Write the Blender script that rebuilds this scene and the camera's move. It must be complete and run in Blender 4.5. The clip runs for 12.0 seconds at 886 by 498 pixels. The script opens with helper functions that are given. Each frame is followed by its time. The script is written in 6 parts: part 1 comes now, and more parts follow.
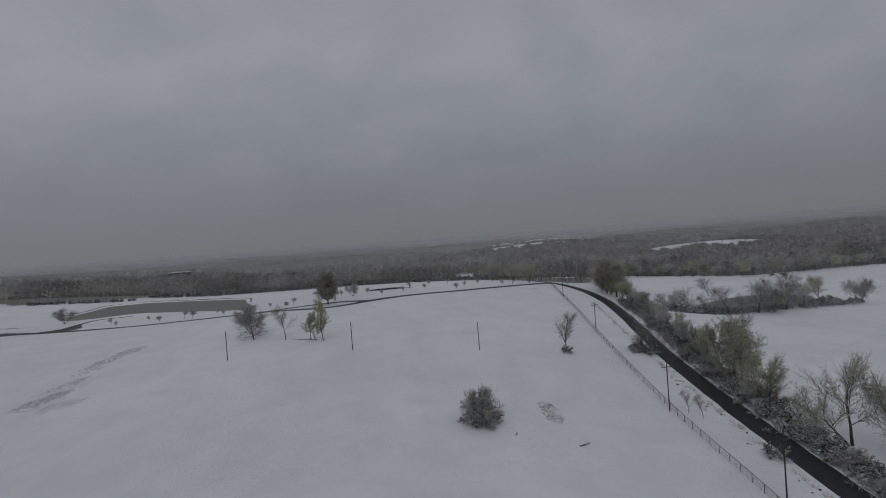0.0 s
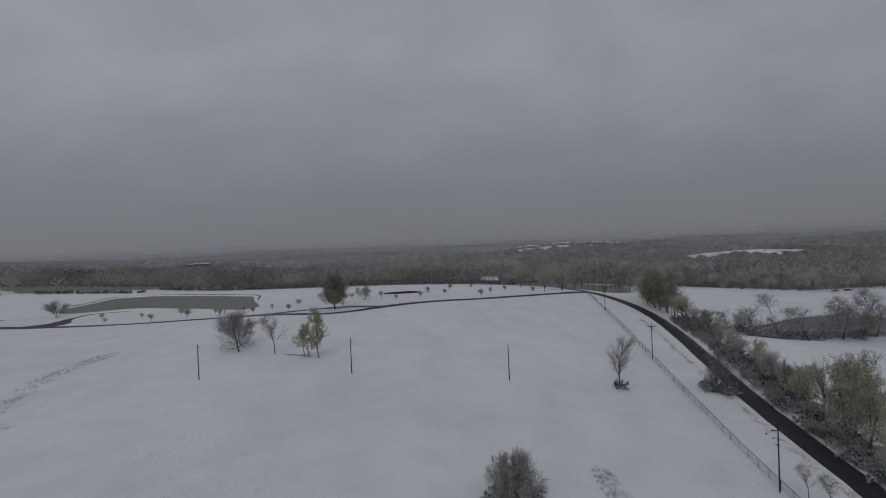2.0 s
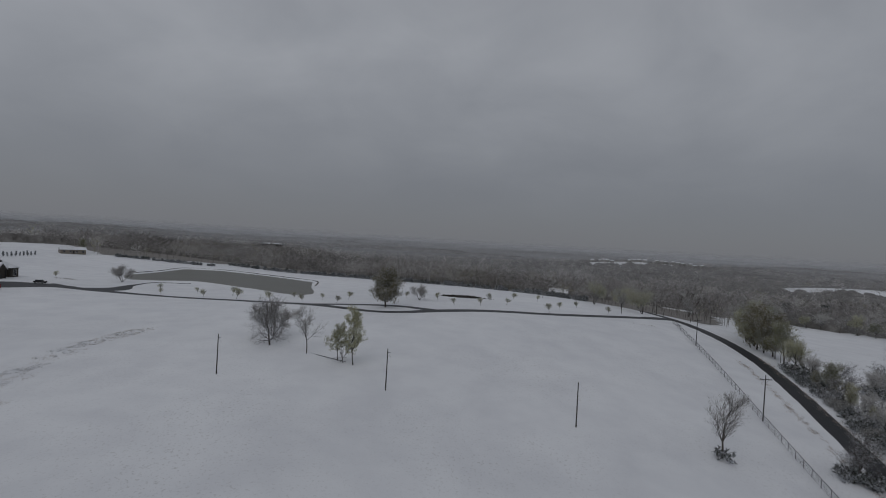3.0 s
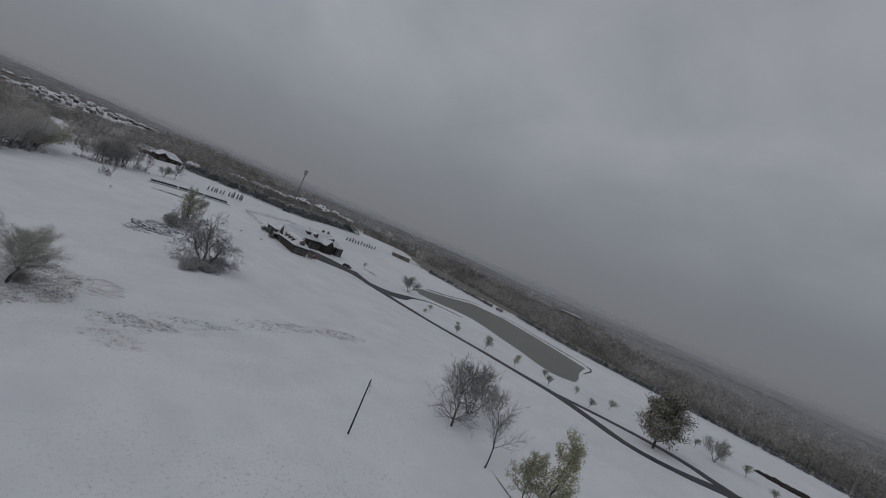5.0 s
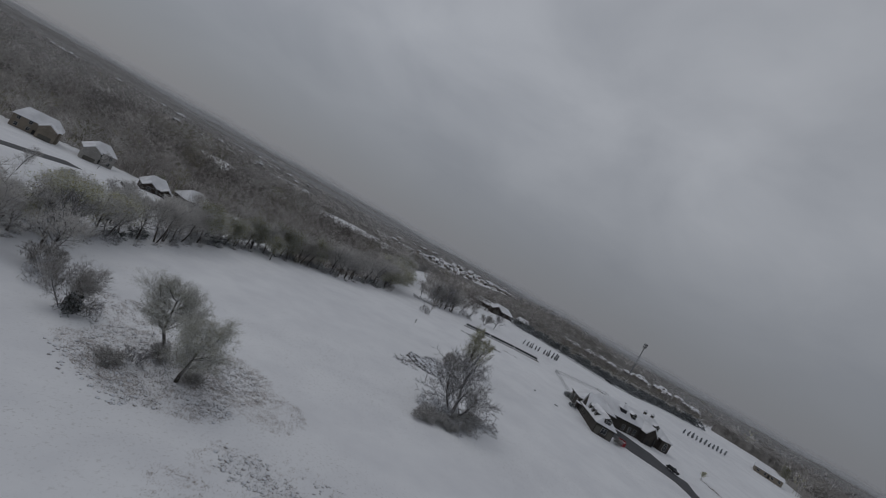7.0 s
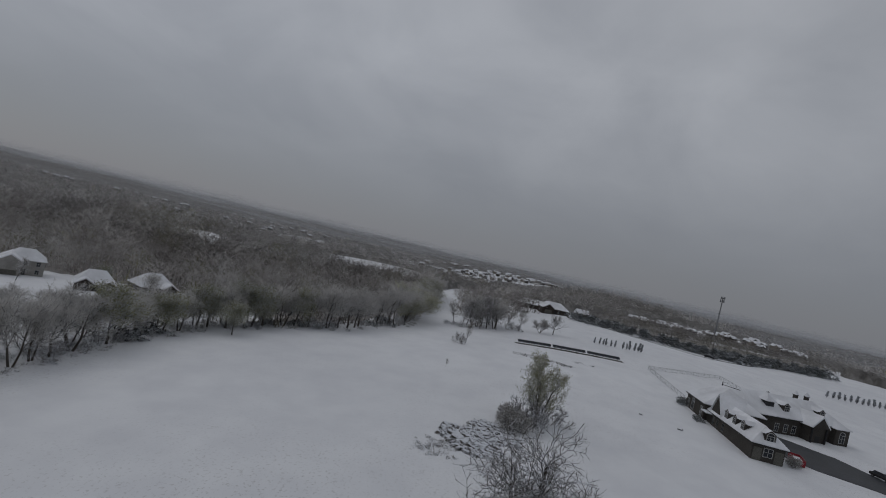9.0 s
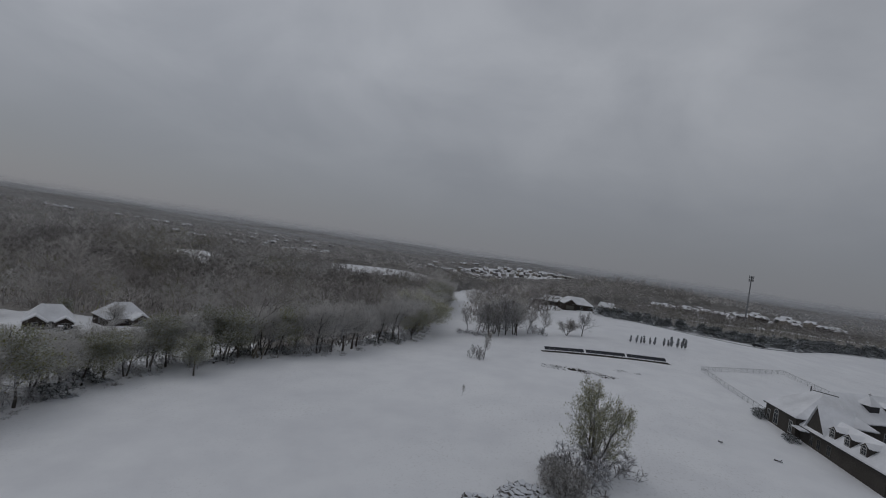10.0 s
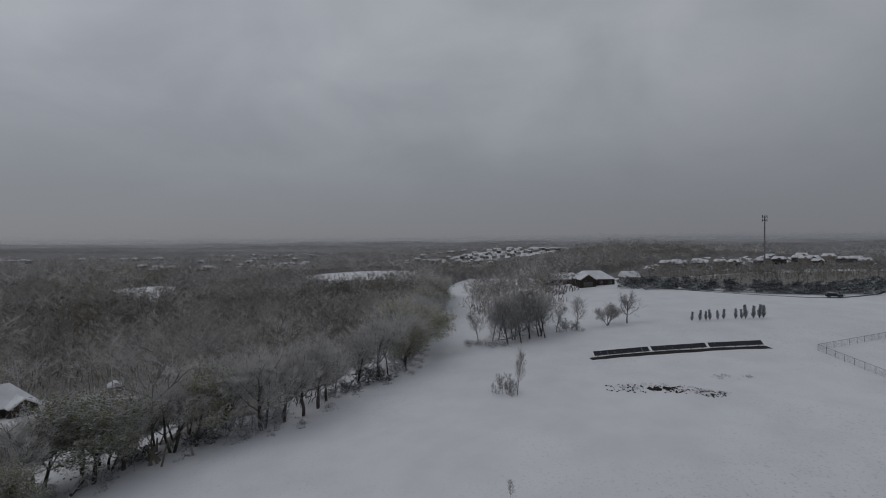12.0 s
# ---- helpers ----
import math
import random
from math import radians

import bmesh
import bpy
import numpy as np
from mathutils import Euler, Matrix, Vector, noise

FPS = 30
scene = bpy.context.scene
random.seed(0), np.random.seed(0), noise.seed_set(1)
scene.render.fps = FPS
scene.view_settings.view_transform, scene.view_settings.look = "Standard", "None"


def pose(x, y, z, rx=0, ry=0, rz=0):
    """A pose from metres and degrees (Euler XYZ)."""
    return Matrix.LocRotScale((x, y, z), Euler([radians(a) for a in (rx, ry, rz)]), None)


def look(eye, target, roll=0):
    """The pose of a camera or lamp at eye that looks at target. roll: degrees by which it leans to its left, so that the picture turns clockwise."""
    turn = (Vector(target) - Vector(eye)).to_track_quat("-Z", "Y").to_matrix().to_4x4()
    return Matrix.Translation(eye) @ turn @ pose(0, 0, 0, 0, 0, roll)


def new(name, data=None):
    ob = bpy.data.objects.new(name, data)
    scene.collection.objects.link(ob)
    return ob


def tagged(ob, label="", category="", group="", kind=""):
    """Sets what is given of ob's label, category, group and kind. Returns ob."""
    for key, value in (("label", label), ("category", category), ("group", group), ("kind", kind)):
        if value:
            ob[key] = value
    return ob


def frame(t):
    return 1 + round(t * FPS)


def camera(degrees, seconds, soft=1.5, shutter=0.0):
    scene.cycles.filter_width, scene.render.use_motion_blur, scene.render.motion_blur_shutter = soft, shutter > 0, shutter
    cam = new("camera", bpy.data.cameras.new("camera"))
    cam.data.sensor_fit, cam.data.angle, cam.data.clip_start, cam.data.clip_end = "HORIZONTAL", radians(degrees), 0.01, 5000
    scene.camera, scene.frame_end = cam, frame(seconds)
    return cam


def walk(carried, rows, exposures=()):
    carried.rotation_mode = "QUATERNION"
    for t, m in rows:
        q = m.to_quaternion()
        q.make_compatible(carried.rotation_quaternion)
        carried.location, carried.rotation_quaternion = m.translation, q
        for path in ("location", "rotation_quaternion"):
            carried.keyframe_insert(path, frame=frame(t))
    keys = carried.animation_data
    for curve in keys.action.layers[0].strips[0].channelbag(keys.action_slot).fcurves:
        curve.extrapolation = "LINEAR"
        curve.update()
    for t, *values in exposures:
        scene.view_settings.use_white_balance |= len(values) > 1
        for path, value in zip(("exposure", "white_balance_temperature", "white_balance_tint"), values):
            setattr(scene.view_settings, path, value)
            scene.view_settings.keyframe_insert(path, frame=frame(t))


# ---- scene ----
# camera
cam = camera(83.0, 12.0, soft=1.0)
ROWS = [
    (0, 0.28, 1.49, 33.94, 1.14, -0.69, -4.17),
    (0.5, 0.05, 6.87, 34.09, 1.46, -0.71, -4.03),
    (1, -0.14, 13.29, 34.21, 1.65, -0.70, -4.11),
    (1.5, -0.30, 20.76, 34.32, 1.94, -0.66, -4.07),
    (2, -0.47, 29.27, 34.40, 3.86, -0.65, -2.31),
    (2.5, -0.74, 38.77, 34.45, 7.42, -0.61, 0.19),
    (2.7, -0.91, 42.81, 34.47, 9.07, -0.61, 1.41),
    (4.3, -6.30, 77.61, 34.40, 30.57, -0.34, 15.74),
    (4.5, -7.80, 81.91, 34.37, 35.25, -0.33, 18.29),
    (5, -12.64, 92.20, 34.26, 47.50, -0.26, 23.48),
    (5.5, -19.10, 101.54, 34.12, 58.79, -0.14, 26.78),
    (6, -27.11, 109.62, 33.95, 69.82, 0.04, 28.31),
    (6.5, -36.51, 116.16, 33.78, 80.90, -0.01, 29.82),
    (7, -47.05, 121.05, 33.63, 89.96, -0.09, 29.75),
    (7.5, -58.51, 124.34, 33.50, 94.80, 0.15, 26.71),
    (7.7, -63.29, 125.26, 33.47, 93.91, 0.29, 23.18),
    (9.5, -108.77, 126.33, 33.39, 94.67, 0.12, 11.62),
    (10, -121.29, 125.38, 33.40, 94.79, 0.09, 8.84),
    (10.5, -133.43, 124.29, 33.37, 93.42, 0.14, 5.19),
    (11, -145.09, 123.19, 33.32, 93.00, 0.28, 2.80),
    (11.5, -156.24, 122.15, 33.22, 93.12, -0.07, 0.98),
    (12, -166.85, 121.19, 33.08, 93.04, -0.88, -0.40),
]
walk(cam, [(t, pose(x, y, z, 90 + pitch, 0, yaw) @ pose(0, 0, 0, 0, 0, roll)) for t, x, y, z, yaw, pitch, roll in ROWS],
     exposures=[(0.0, 0.0), (12.0, 0.0)])

# ---- light: low overcast, a weak and very wide sun behind the cloud ----
SUN_UP, SUN_ROT = radians(48), radians(200)
world = bpy.data.worlds.new("overcast")
scene.world = world
world.use_nodes = True
wn, wl = world.node_tree.nodes, world.node_tree.links
wn.clear()


def wnode(kind, **inputs):
    n = wn.new(kind)
    for k, v in inputs.items():
        n.inputs[k].default_value = v
    return n


w_out = wnode("ShaderNodeOutputWorld")
w_bg = wnode("ShaderNodeBackground", Strength=1.0)
w_sky = wn.new("ShaderNodeTexSky")
w_sky.sky_type, w_sky.sun_disc = "NISHITA", False
w_sky.sun_elevation, w_sky.sun_rotation = SUN_UP, SUN_ROT
w_skyscale = wn.new("ShaderNodeVectorMath")
w_skyscale.operation = "SCALE"
w_skyscale.inputs["Scale"].default_value = 0.1
wl.new(w_sky.outputs[0], w_skyscale.inputs[0])
w_tc = wn.new("ShaderNodeTexCoord")
w_sep = wn.new("ShaderNodeSeparateXYZ")
wl.new(w_tc.outputs["Generated"], w_sep.inputs[0])
# the cloud deck: the view's slope gives a place on a flat deck, so that clouds shrink to the horizon
w_den = wnode("ShaderNodeMath")
w_den.operation = "ADD"
w_den.inputs[1].default_value = 0.4
wl.new(w_sep.outputs[2], w_den.inputs[0])
w_div = wn.new("ShaderNodeVectorMath")
w_div.operation = "DIVIDE"
w_comb = wn.new("ShaderNodeCombineXYZ")
for k in range(3):
    wl.new(w_den.outputs[0], w_comb.inputs[k])
wl.new(w_tc.outputs["Generated"], w_div.inputs[0])
wl.new(w_comb.outputs[0], w_div.inputs[1])
w_noise = wnode("ShaderNodeTexNoise", Scale=2.3, Detail=5.0, Roughness=0.5, Distortion=0.35)
wl.new(w_div.outputs[0], w_noise.inputs["Vector"])
w_cloud = wn.new("ShaderNodeValToRGB")
w_cloud.color_ramp.elements[0].position, w_cloud.color_ramp.elements[0].color = 0.34, (0.27, 0.283, 0.311, 1)
w_cloud.color_ramp.elements[1].position, w_cloud.color_ramp.elements[1].color = 0.68, (0.345, 0.359, 0.388, 1)
wl.new(w_noise.outputs[0], w_cloud.inputs[0])
w_haze = wn.new("ShaderNodeValToRGB")
w_haze.color_ramp.elements[0].position, w_haze.color_ramp.elements[0].color = 0.0, (1, 1, 1, 1)
w_haze.color_ramp.elements[1].position, w_haze.color_ramp.elements[1].color = 0.38, (0, 0, 0, 1)
w_haze.color_ramp.interpolation = "EASE"
wl.new(w_sep.outputs[2], w_haze.inputs[0])
w_mix = wn.new("ShaderNodeMix")
w_mix.data_type = "RGBA"
w_mix.inputs["B"].default_value = (0.167, 0.175, 0.195, 1)
wl.new(w_haze.outputs[0], w_mix.inputs["Factor"])
wl.new(w_cloud.outputs[0], w_mix.inputs["A"])
w_blend = wn.new("ShaderNodeMix")
w_blend.data_type = "RGBA"
w_blend.inputs["Factor"].default_value = 0.04
wl.new(w_mix.outputs["Result"], w_blend.inputs["A"])
wl.new(w_skyscale.outputs[0], w_blend.inputs["B"])
# the cloud is thinner and brighter toward the south-west
w_side = wn.new("ShaderNodeMapRange")
for key, value in (("From Min", 0.9), ("From Max", -0.9), ("To Min", 0.9), ("To Max", 1.13)):
    w_side.inputs[key].default_value = value
w_dot = wn.new("ShaderNodeVectorMath")
w_dot.operation = "DOT_PRODUCT"
w_dot.inputs[1].default_value = (0.35, 0.94, 0.0)
wl.new(w_tc.outputs["Generated"], w_dot.inputs[0])
wl.new(w_dot.outputs["Value"], w_side.inputs["Value"])
w_bright = wn.new("ShaderNodeVectorMath")
w_bright.operation = "SCALE"
wl.new(w_blend.outputs["Result"], w_bright.inputs[0])
wl.new(w_side.outputs[0], w_bright.inputs["Scale"])
wl.new(w_bright.outputs[0], w_bg.inputs["Color"])
wl.new(w_bg.outputs[0], w_out.inputs["Surface"])

sun = new("sun", bpy.data.lights.new("sun", "SUN"))
sun.data.energy, sun.data.angle, sun.data.color = 0.25, radians(40), (1.0, 0.97, 0.93)
sun.matrix_world = look((0, 0, 0), (math.sin(SUN_ROT) * -math.cos(SUN_UP), math.cos(SUN_ROT) * -math.cos(SUN_UP), -math.sin(SUN_UP)))


# ---- materials ----
def material(name, rough=0.8, metal=0.0):
    m = bpy.data.materials.new(name)
    m.use_nodes = True
    b = m.node_tree.nodes["Principled BSDF"]
    b.inputs["Roughness"].default_value, b.inputs["Metallic"].default_value = rough, metal
    b.inputs["Specular IOR Level"].default_value = 0.25
    return m, m.node_tree.nodes, m.node_tree.links, b


def noise_node(nodes, links, scale, detail=3.0, rough=0.55, coords="Object"):
    tc = nodes.new("ShaderNodeTexCoord")
    n = nodes.new("ShaderNodeTexNoise")
    n.inputs["Scale"].default_value, n.inputs["Detail"].default_value, n.inputs["Roughness"].default_value = scale, detail, rough
    links.new(tc.outputs[coords], n.inputs["Vector"])
    return n


def ramp(nodes, links, source, stops):
    r = nodes.new("ShaderNodeValToRGB")
    while len(r.color_ramp.elements) < len(stops):
        r.color_ramp.elements.new(0.5)
    for e, (p, c) in zip(r.color_ramp.elements, stops):
        e.position, e.color = p, (*c, 1) if len(c) == 3 else c
    links.new(source, r.inputs[0])
    return r


def mix_rgb(nodes, links, fac, a, b, kind="MIX"):
    m = nodes.new("ShaderNodeMix")
    m.data_type, m.blend_type = "RGBA", kind
    for key, v in (("Factor", fac), ("A", a), ("B", b)):
        if isinstance(v, (int, float)):
            m.inputs[key].default_value = v
        elif isinstance(v, tuple):
            m.inputs[key].default_value = (*v, 1)
        else:
            links.new(v, m.inputs[key])
    return m.outputs["Result"]


def bump(nodes, links, bsdf, height, strength, distance):
    b = nodes.new("ShaderNodeBump")
    b.inputs["Strength"].default_value, b.inputs["Distance"].default_value = strength, distance
    links.new(height, b.inputs["Height"])
    links.new(b.outputs[0], bsdf.inputs["Normal"])


def plain(name, colour, rough=0.7, metal=0.0, scale=3.0, vary=0.25, relief=0.0):
    """A surface of one colour with two scales of wear."""
    m, n, l, b = material(name, rough, metal)
    fine, coarse = noise_node(n, l, scale * 6, 4), noise_node(n, l, scale * 0.6, 2)
    lo, hi = tuple(c * (1 - vary) for c in colour), tuple(min(1, c * (1 + vary)) for c in colour)
    c1 = ramp(n, l, fine.outputs[0], [(0.3, lo), (0.7, hi)])
    c2 = ramp(n, l, coarse.outputs[0], [(0.3, (0.75, 0.75, 0.75)), (0.7, (1, 1, 1))])
    l.new(mix_rgb(n, l, 1.0, c1.outputs[0], c2.outputs[0], "MULTIPLY"), b.inputs["Base Color"])
    if relief:
        bump(n, l, b, fine.outputs[0], 0.6, relief)
    return m


def snowy(name, dark, light, cover=0.5, edge=0.35, rough=0.85, scale=2.5, rnd=0.3, snow=(0.62, 0.64, 0.68), patch=0.0, thin=0.0):
    """Bark, twigs or leaves of varying colour, with snow lying on what faces up."""
    m, n, l, b = material(name, rough)
    geo = n.new("ShaderNodeNewGeometry")
    info = n.new("ShaderNodeObjectInfo")
    source = geo.outputs["Random Per Island"]
    if patch:
        # each tree of a wood has a tone of its own
        own = n.new("ShaderNodeAttribute")
        own.attribute_name = "tone"
        source = own.outputs["Fac"]
    base = ramp(n, l, source, [(0.0, dark), (1.0, light)])
    per = ramp(n, l, info.outputs["Random"], [(0.0, (1 - rnd,) * 3), (1.0, (1 + rnd,) * 3)])
    col = mix_rgb(n, l, 1.0, base.outputs[0], per.outputs[0], "MULTIPLY")
    if patch:
        big = noise_node(n, l, patch, 3)
        tint = ramp(n, l, big.outputs[0], [(0.38, (0.62, 0.6, 0.59)), (0.5, (0.95, 0.95, 0.94)), (0.62, (1.3, 1.3, 1.29))])
        col = mix_rgb(n, l, 1.0, col, tint.outputs[0], "MULTIPLY")
        # stands that are just coming into leaf
        bud = noise_node(n, l, patch * 0.45, 2)
        share = ramp(n, l, bud.outputs[0], [(0.58, (0, 0, 0)), (0.68, (0.55, 0.55, 0.55))])
        col = mix_rgb(n, l, share.outputs[0], col, (0.2, 0.185, 0.105))
    sep = n.new("ShaderNodeSeparateXYZ")
    l.new(geo.outputs["True Normal"], sep.inputs[0])
    up = n.new("ShaderNodeMath")
    up.operation = "ABSOLUTE"
    l.new(sep.outputs[2], up.inputs[0])
    nz = noise_node(n, l, scale, 2)
    add = n.new("ShaderNodeMath")
    add.operation = "MULTIPLY_ADD"
    add.inputs[1].default_value = 0.9
    l.new(nz.outputs[0], add.inputs[0])
    l.new(up.outputs[0], add.inputs[2])
    lying = ramp(n, l, add.outputs[0], [(max(0, 1.45 - cover - edge) / 2, (0, 0, 0)), (min(1, (1.45 - cover + edge) / 2), (1, 1, 1))])
    half = n.new("ShaderNodeMath")
    half.operation = "MULTIPLY"
    half.inputs[1].default_value = 0.5
    l.new(add.outputs[0], half.inputs[0])
    l.new(half.outputs[0], lying.inputs[0])
    final = mix_rgb(n, l, lying.outputs[0], col, snow)
    l.new(final, b.inputs["Base Color"])
    if thin:
        # leaves and loose twigs let part of the light through
        through_ = n.new("ShaderNodeBsdfTranslucent")
        mixed = n.new("ShaderNodeMixShader")
        mixed.inputs[0].default_value = thin
        l.new(final, through_.inputs["Color"])
        l.new(b.outputs[0], mixed.inputs[1])
        l.new(through_.outputs[0], mixed.inputs[2])
        l.new(mixed.outputs[0], n["Material Output"].inputs["Surface"])
    return m


def snow_ground():
    m, n, l, b = material("snow_ground", 0.7)
    b.inputs["Specular IOR Level"].default_value = 0.15
    wide, mid = noise_node(n, l, 0.018, 3), noise_node(n, l, 0.12, 4)
    speck, patch = noise_node(n, l, 2.4, 4, 0.65), noise_node(n, l, 0.03, 2)
    fine = noise_node(n, l, 2.6, 4, 0.7)
    c = ramp(n, l, wide.outputs[0], [(0.3, (0.715, 0.725, 0.748)), (0.7, (0.795, 0.805, 0.824))]).outputs[0]
    drift = ramp(n, l, mid.outputs[0], [(0.32, (0.91, 0.91, 0.92)), (0.62, (1, 1, 1))]).outputs[0]
    c = mix_rgb(n, l, 1.0, c, drift, "MULTIPLY")
    # stubble that shows through where the snow lies thin
    s = ramp(n, l, speck.outputs[0], [(0.56, (0, 0, 0)), (0.68, (1, 1, 1))]).outputs[0]
    p = ramp(n, l, patch.outputs[0], [(0.4, (0.02, 0.02, 0.02)), (0.64, (0.38, 0.38, 0.38))]).outputs[0]
    c = mix_rgb(n, l, mix_rgb(n, l, 1.0, s, p, "MULTIPLY"), c, (0.2, 0.18, 0.15))
    l.new(c, b.inputs["Base Color"])
    bump(n, l, b, fine.outputs[0], 0.35, 0.12)
    return m


def far_canopy():
    """Distant crowns: grey-brown with snow caught in the twigs, in patches."""
    m, n, l, b = material("far_woods_canopy", 0.95)
    wide, fine = noise_node(n, l, 0.006, 3), noise_node(n, l, 0.11, 4, 0.7)
    c = ramp(n, l, fine.outputs[0], [(0.3, (0.1, 0.095, 0.09)), (0.55, (0.165, 0.158, 0.15)), (0.75, (0.28, 0.274, 0.266))]).outputs[0]
    d = ramp(n, l, wide.outputs[0], [(0.35, (0.75, 0.74, 0.72)), (0.65, (1.1, 1.1, 1.1))]).outputs[0]
    l.new(mix_rgb(n, l, 1.0, c, d, "MULTIPLY"), b.inputs["Base Color"])
    return m


SNOW = snow_ground()
SNOW_ROOF = plain("roof_snow", (0.8, 0.81, 0.84), 0.7, 0, 0.3, 0.04, 0.01)
ASPHALT = plain("wet_asphalt", (0.032, 0.033, 0.037), 0.62, 0, 0.5, 0.3, 0.01)
DRIVE = plain("drive_asphalt", (0.055, 0.057, 0.063), 0.6, 0, 0.5, 0.3, 0.01)
WOOD_POLE = plain("weathered_pole", (0.07, 0.064, 0.058), 0.85, 0, 2.0, 0.35)
METAL = plain("galvanised_steel", (0.22, 0.225, 0.235), 0.5, 0.6, 2.0, 0.2)
YARD_WIRE = plain("zinc_fence_wire", (0.3, 0.305, 0.315), 0.6, 0.0, 2.0, 0.15)
FENCE = plain("dark_fence_wire", (0.06, 0.06, 0.064), 0.6, 0.2, 2.0, 0.2)
BARK = snowy("bark_with_snow", (0.045, 0.039, 0.034), (0.095, 0.083, 0.072), 0.42)
TWIG = snowy("twigs_with_snow", (0.11, 0.099, 0.086), (0.27, 0.247, 0.22), 0.65, rnd=0.2, snow=(0.58, 0.575, 0.57), thin=0.25)
FROST = snowy("frosted_twigs", (0.38, 0.362, 0.333), (0.64, 0.62, 0.585), 0.8, rnd=0.25, snow=(0.55, 0.54, 0.53), thin=0.3)
TWIG_BARE = snowy("bare_twigs", (0.07, 0.062, 0.055), (0.17, 0.152, 0.136), 0.4, rnd=0.2)
LEAF = snowy("spring_leaves", (0.34, 0.328, 0.16), (0.62, 0.6, 0.37), 0.3, thin=0.5)
OLIVE = snowy("olive_buds", (0.145, 0.146, 0.062), (0.345, 0.34, 0.175), 0.26, thin=0.4)
BUDS = snowy("grey_green_buds", (0.17, 0.17, 0.09), (0.34, 0.337, 0.21), 0.38, thin=0.35)
LEAF_RUST = snowy("rusty_leaves", (0.12, 0.1, 0.045), (0.3, 0.26, 0.13), 0.3)
EVERGREEN = snowy("snowy_evergreen", (0.018, 0.023, 0.016), (0.06, 0.066, 0.048), 0.46, 0.2, scale=1.1)
ARBOR = snowy("frosted_evergreen", (0.09, 0.097, 0.083), (0.2, 0.205, 0.185), 0.8, 0.35, scale=1.5, thin=0.3)
GRASS = snowy("dry_grass", (0.27, 0.215, 0.175), (0.5, 0.42, 0.355), 0.45)
BRUSH = snowy("brush_with_snow", (0.06, 0.051, 0.043), (0.24, 0.205, 0.173), 0.66, scale=1.2)
WOODS = snowy("woods_grey_brown", (0.2, 0.184, 0.176), (0.5, 0.475, 0.46), 0.14, 0.6, scale=0.08, patch=0.05, snow=(0.5, 0.495, 0.49), thin=0.4)
WOODS_DARK = snowy("woods_dark", (0.12, 0.109, 0.103), (0.32, 0.298, 0.286), 0.1, 0.6, scale=0.08, patch=0.05, snow=(0.45, 0.445, 0.44), thin=0.4)
WOODS_GREY = snowy("woods_pale_grey", (0.33, 0.313, 0.303), (0.6, 0.58, 0.567), 0.18, 0.6, scale=0.08, patch=0.05, snow=(0.58, 0.575, 0.57), thin=0.4)
WOODS_FROST = snowy("woods_frosted", (0.5, 0.487, 0.475), (0.74, 0.727, 0.715), 0.3, 0.7, scale=0.08, patch=0.05, snow=(0.68, 0.675, 0.67), thin=0.4)
WOODS_OLIVE = snowy("woods_olive", (0.19, 0.18, 0.115), (0.4, 0.385, 0.26), 0.1, 0.6, scale=0.08, patch=0.05, snow=(0.5, 0.495, 0.49), thin=0.4)
LITTER = plain("leaf_litter_in_snow", (0.27, 0.255, 0.24), 0.9, 0, 0.5, 0.45, 0.05)
FAR = far_canopy()


# ---- helpers for meshes ----
def mesh_ob(name, verts, faces, mat, parent=None, label="", smooth=False):
    me = bpy.data.meshes.new(name)
    me.from_pydata([tuple(v) for v in verts], [], faces)
    me.materials.append(mat)
    if smooth:
        me.polygons.foreach_set("use_smooth", [True] * len(me.polygons))
    ob = new(name, me)
    if parent is not None:
        ob.parent = parent
    if label:
        ob["label"] = label
    return ob


def part(name, bm, mat, parent=None, label=""):
    me = bpy.data.meshes.new(name)
    bm.to_mesh(me)
    bm.free()
    me.materials.append(mat)
    ob = new(name, me)
    if parent is not None:
        ob.parent = parent
    if label:
        ob["label"] = label
    return ob


def empty(name, m, label, category, group=""):
    ob = new(name)
    ob.matrix_basis = m
    return tagged(ob, label, category, group)


def box(bm, x0, x1, y0, y1, z0, z1, bevel=0.0):
    g = bmesh.ops.create_cube(bm, size=1.0, matrix=Matrix.Translation(((x0 + x1) / 2, (y0 + y1) / 2, (z0 + z1) / 2))
                              @ Matrix.Diagonal((x1 - x0, y1 - y0, z1 - z0, 1)))
    if bevel:
        edges = list({e for v in g["verts"] for e in v.link_edges})
        bmesh.ops.bevel(bm, geom=edges, offset=bevel, segments=1, affect="EDGES")
    return bm


def boxes(*dims, bevel=0.0):
    bm = bmesh.new()
    for d in dims:
        box(bm, *d, bevel=bevel)
    return bm


def rod(bm, a, b, ra, rb, sides=8):
    a, b = Vector(a), Vector(b)
    q = (b - a).to_track_quat("Z", "Y").to_matrix().to_4x4()
    bmesh.ops.create_cone(bm, cap_ends=True, segments=sides, radius1=ra, radius2=rb, depth=(b - a).length,
                          matrix=Matrix.Translation((a + b) / 2) @ q)
    return bm


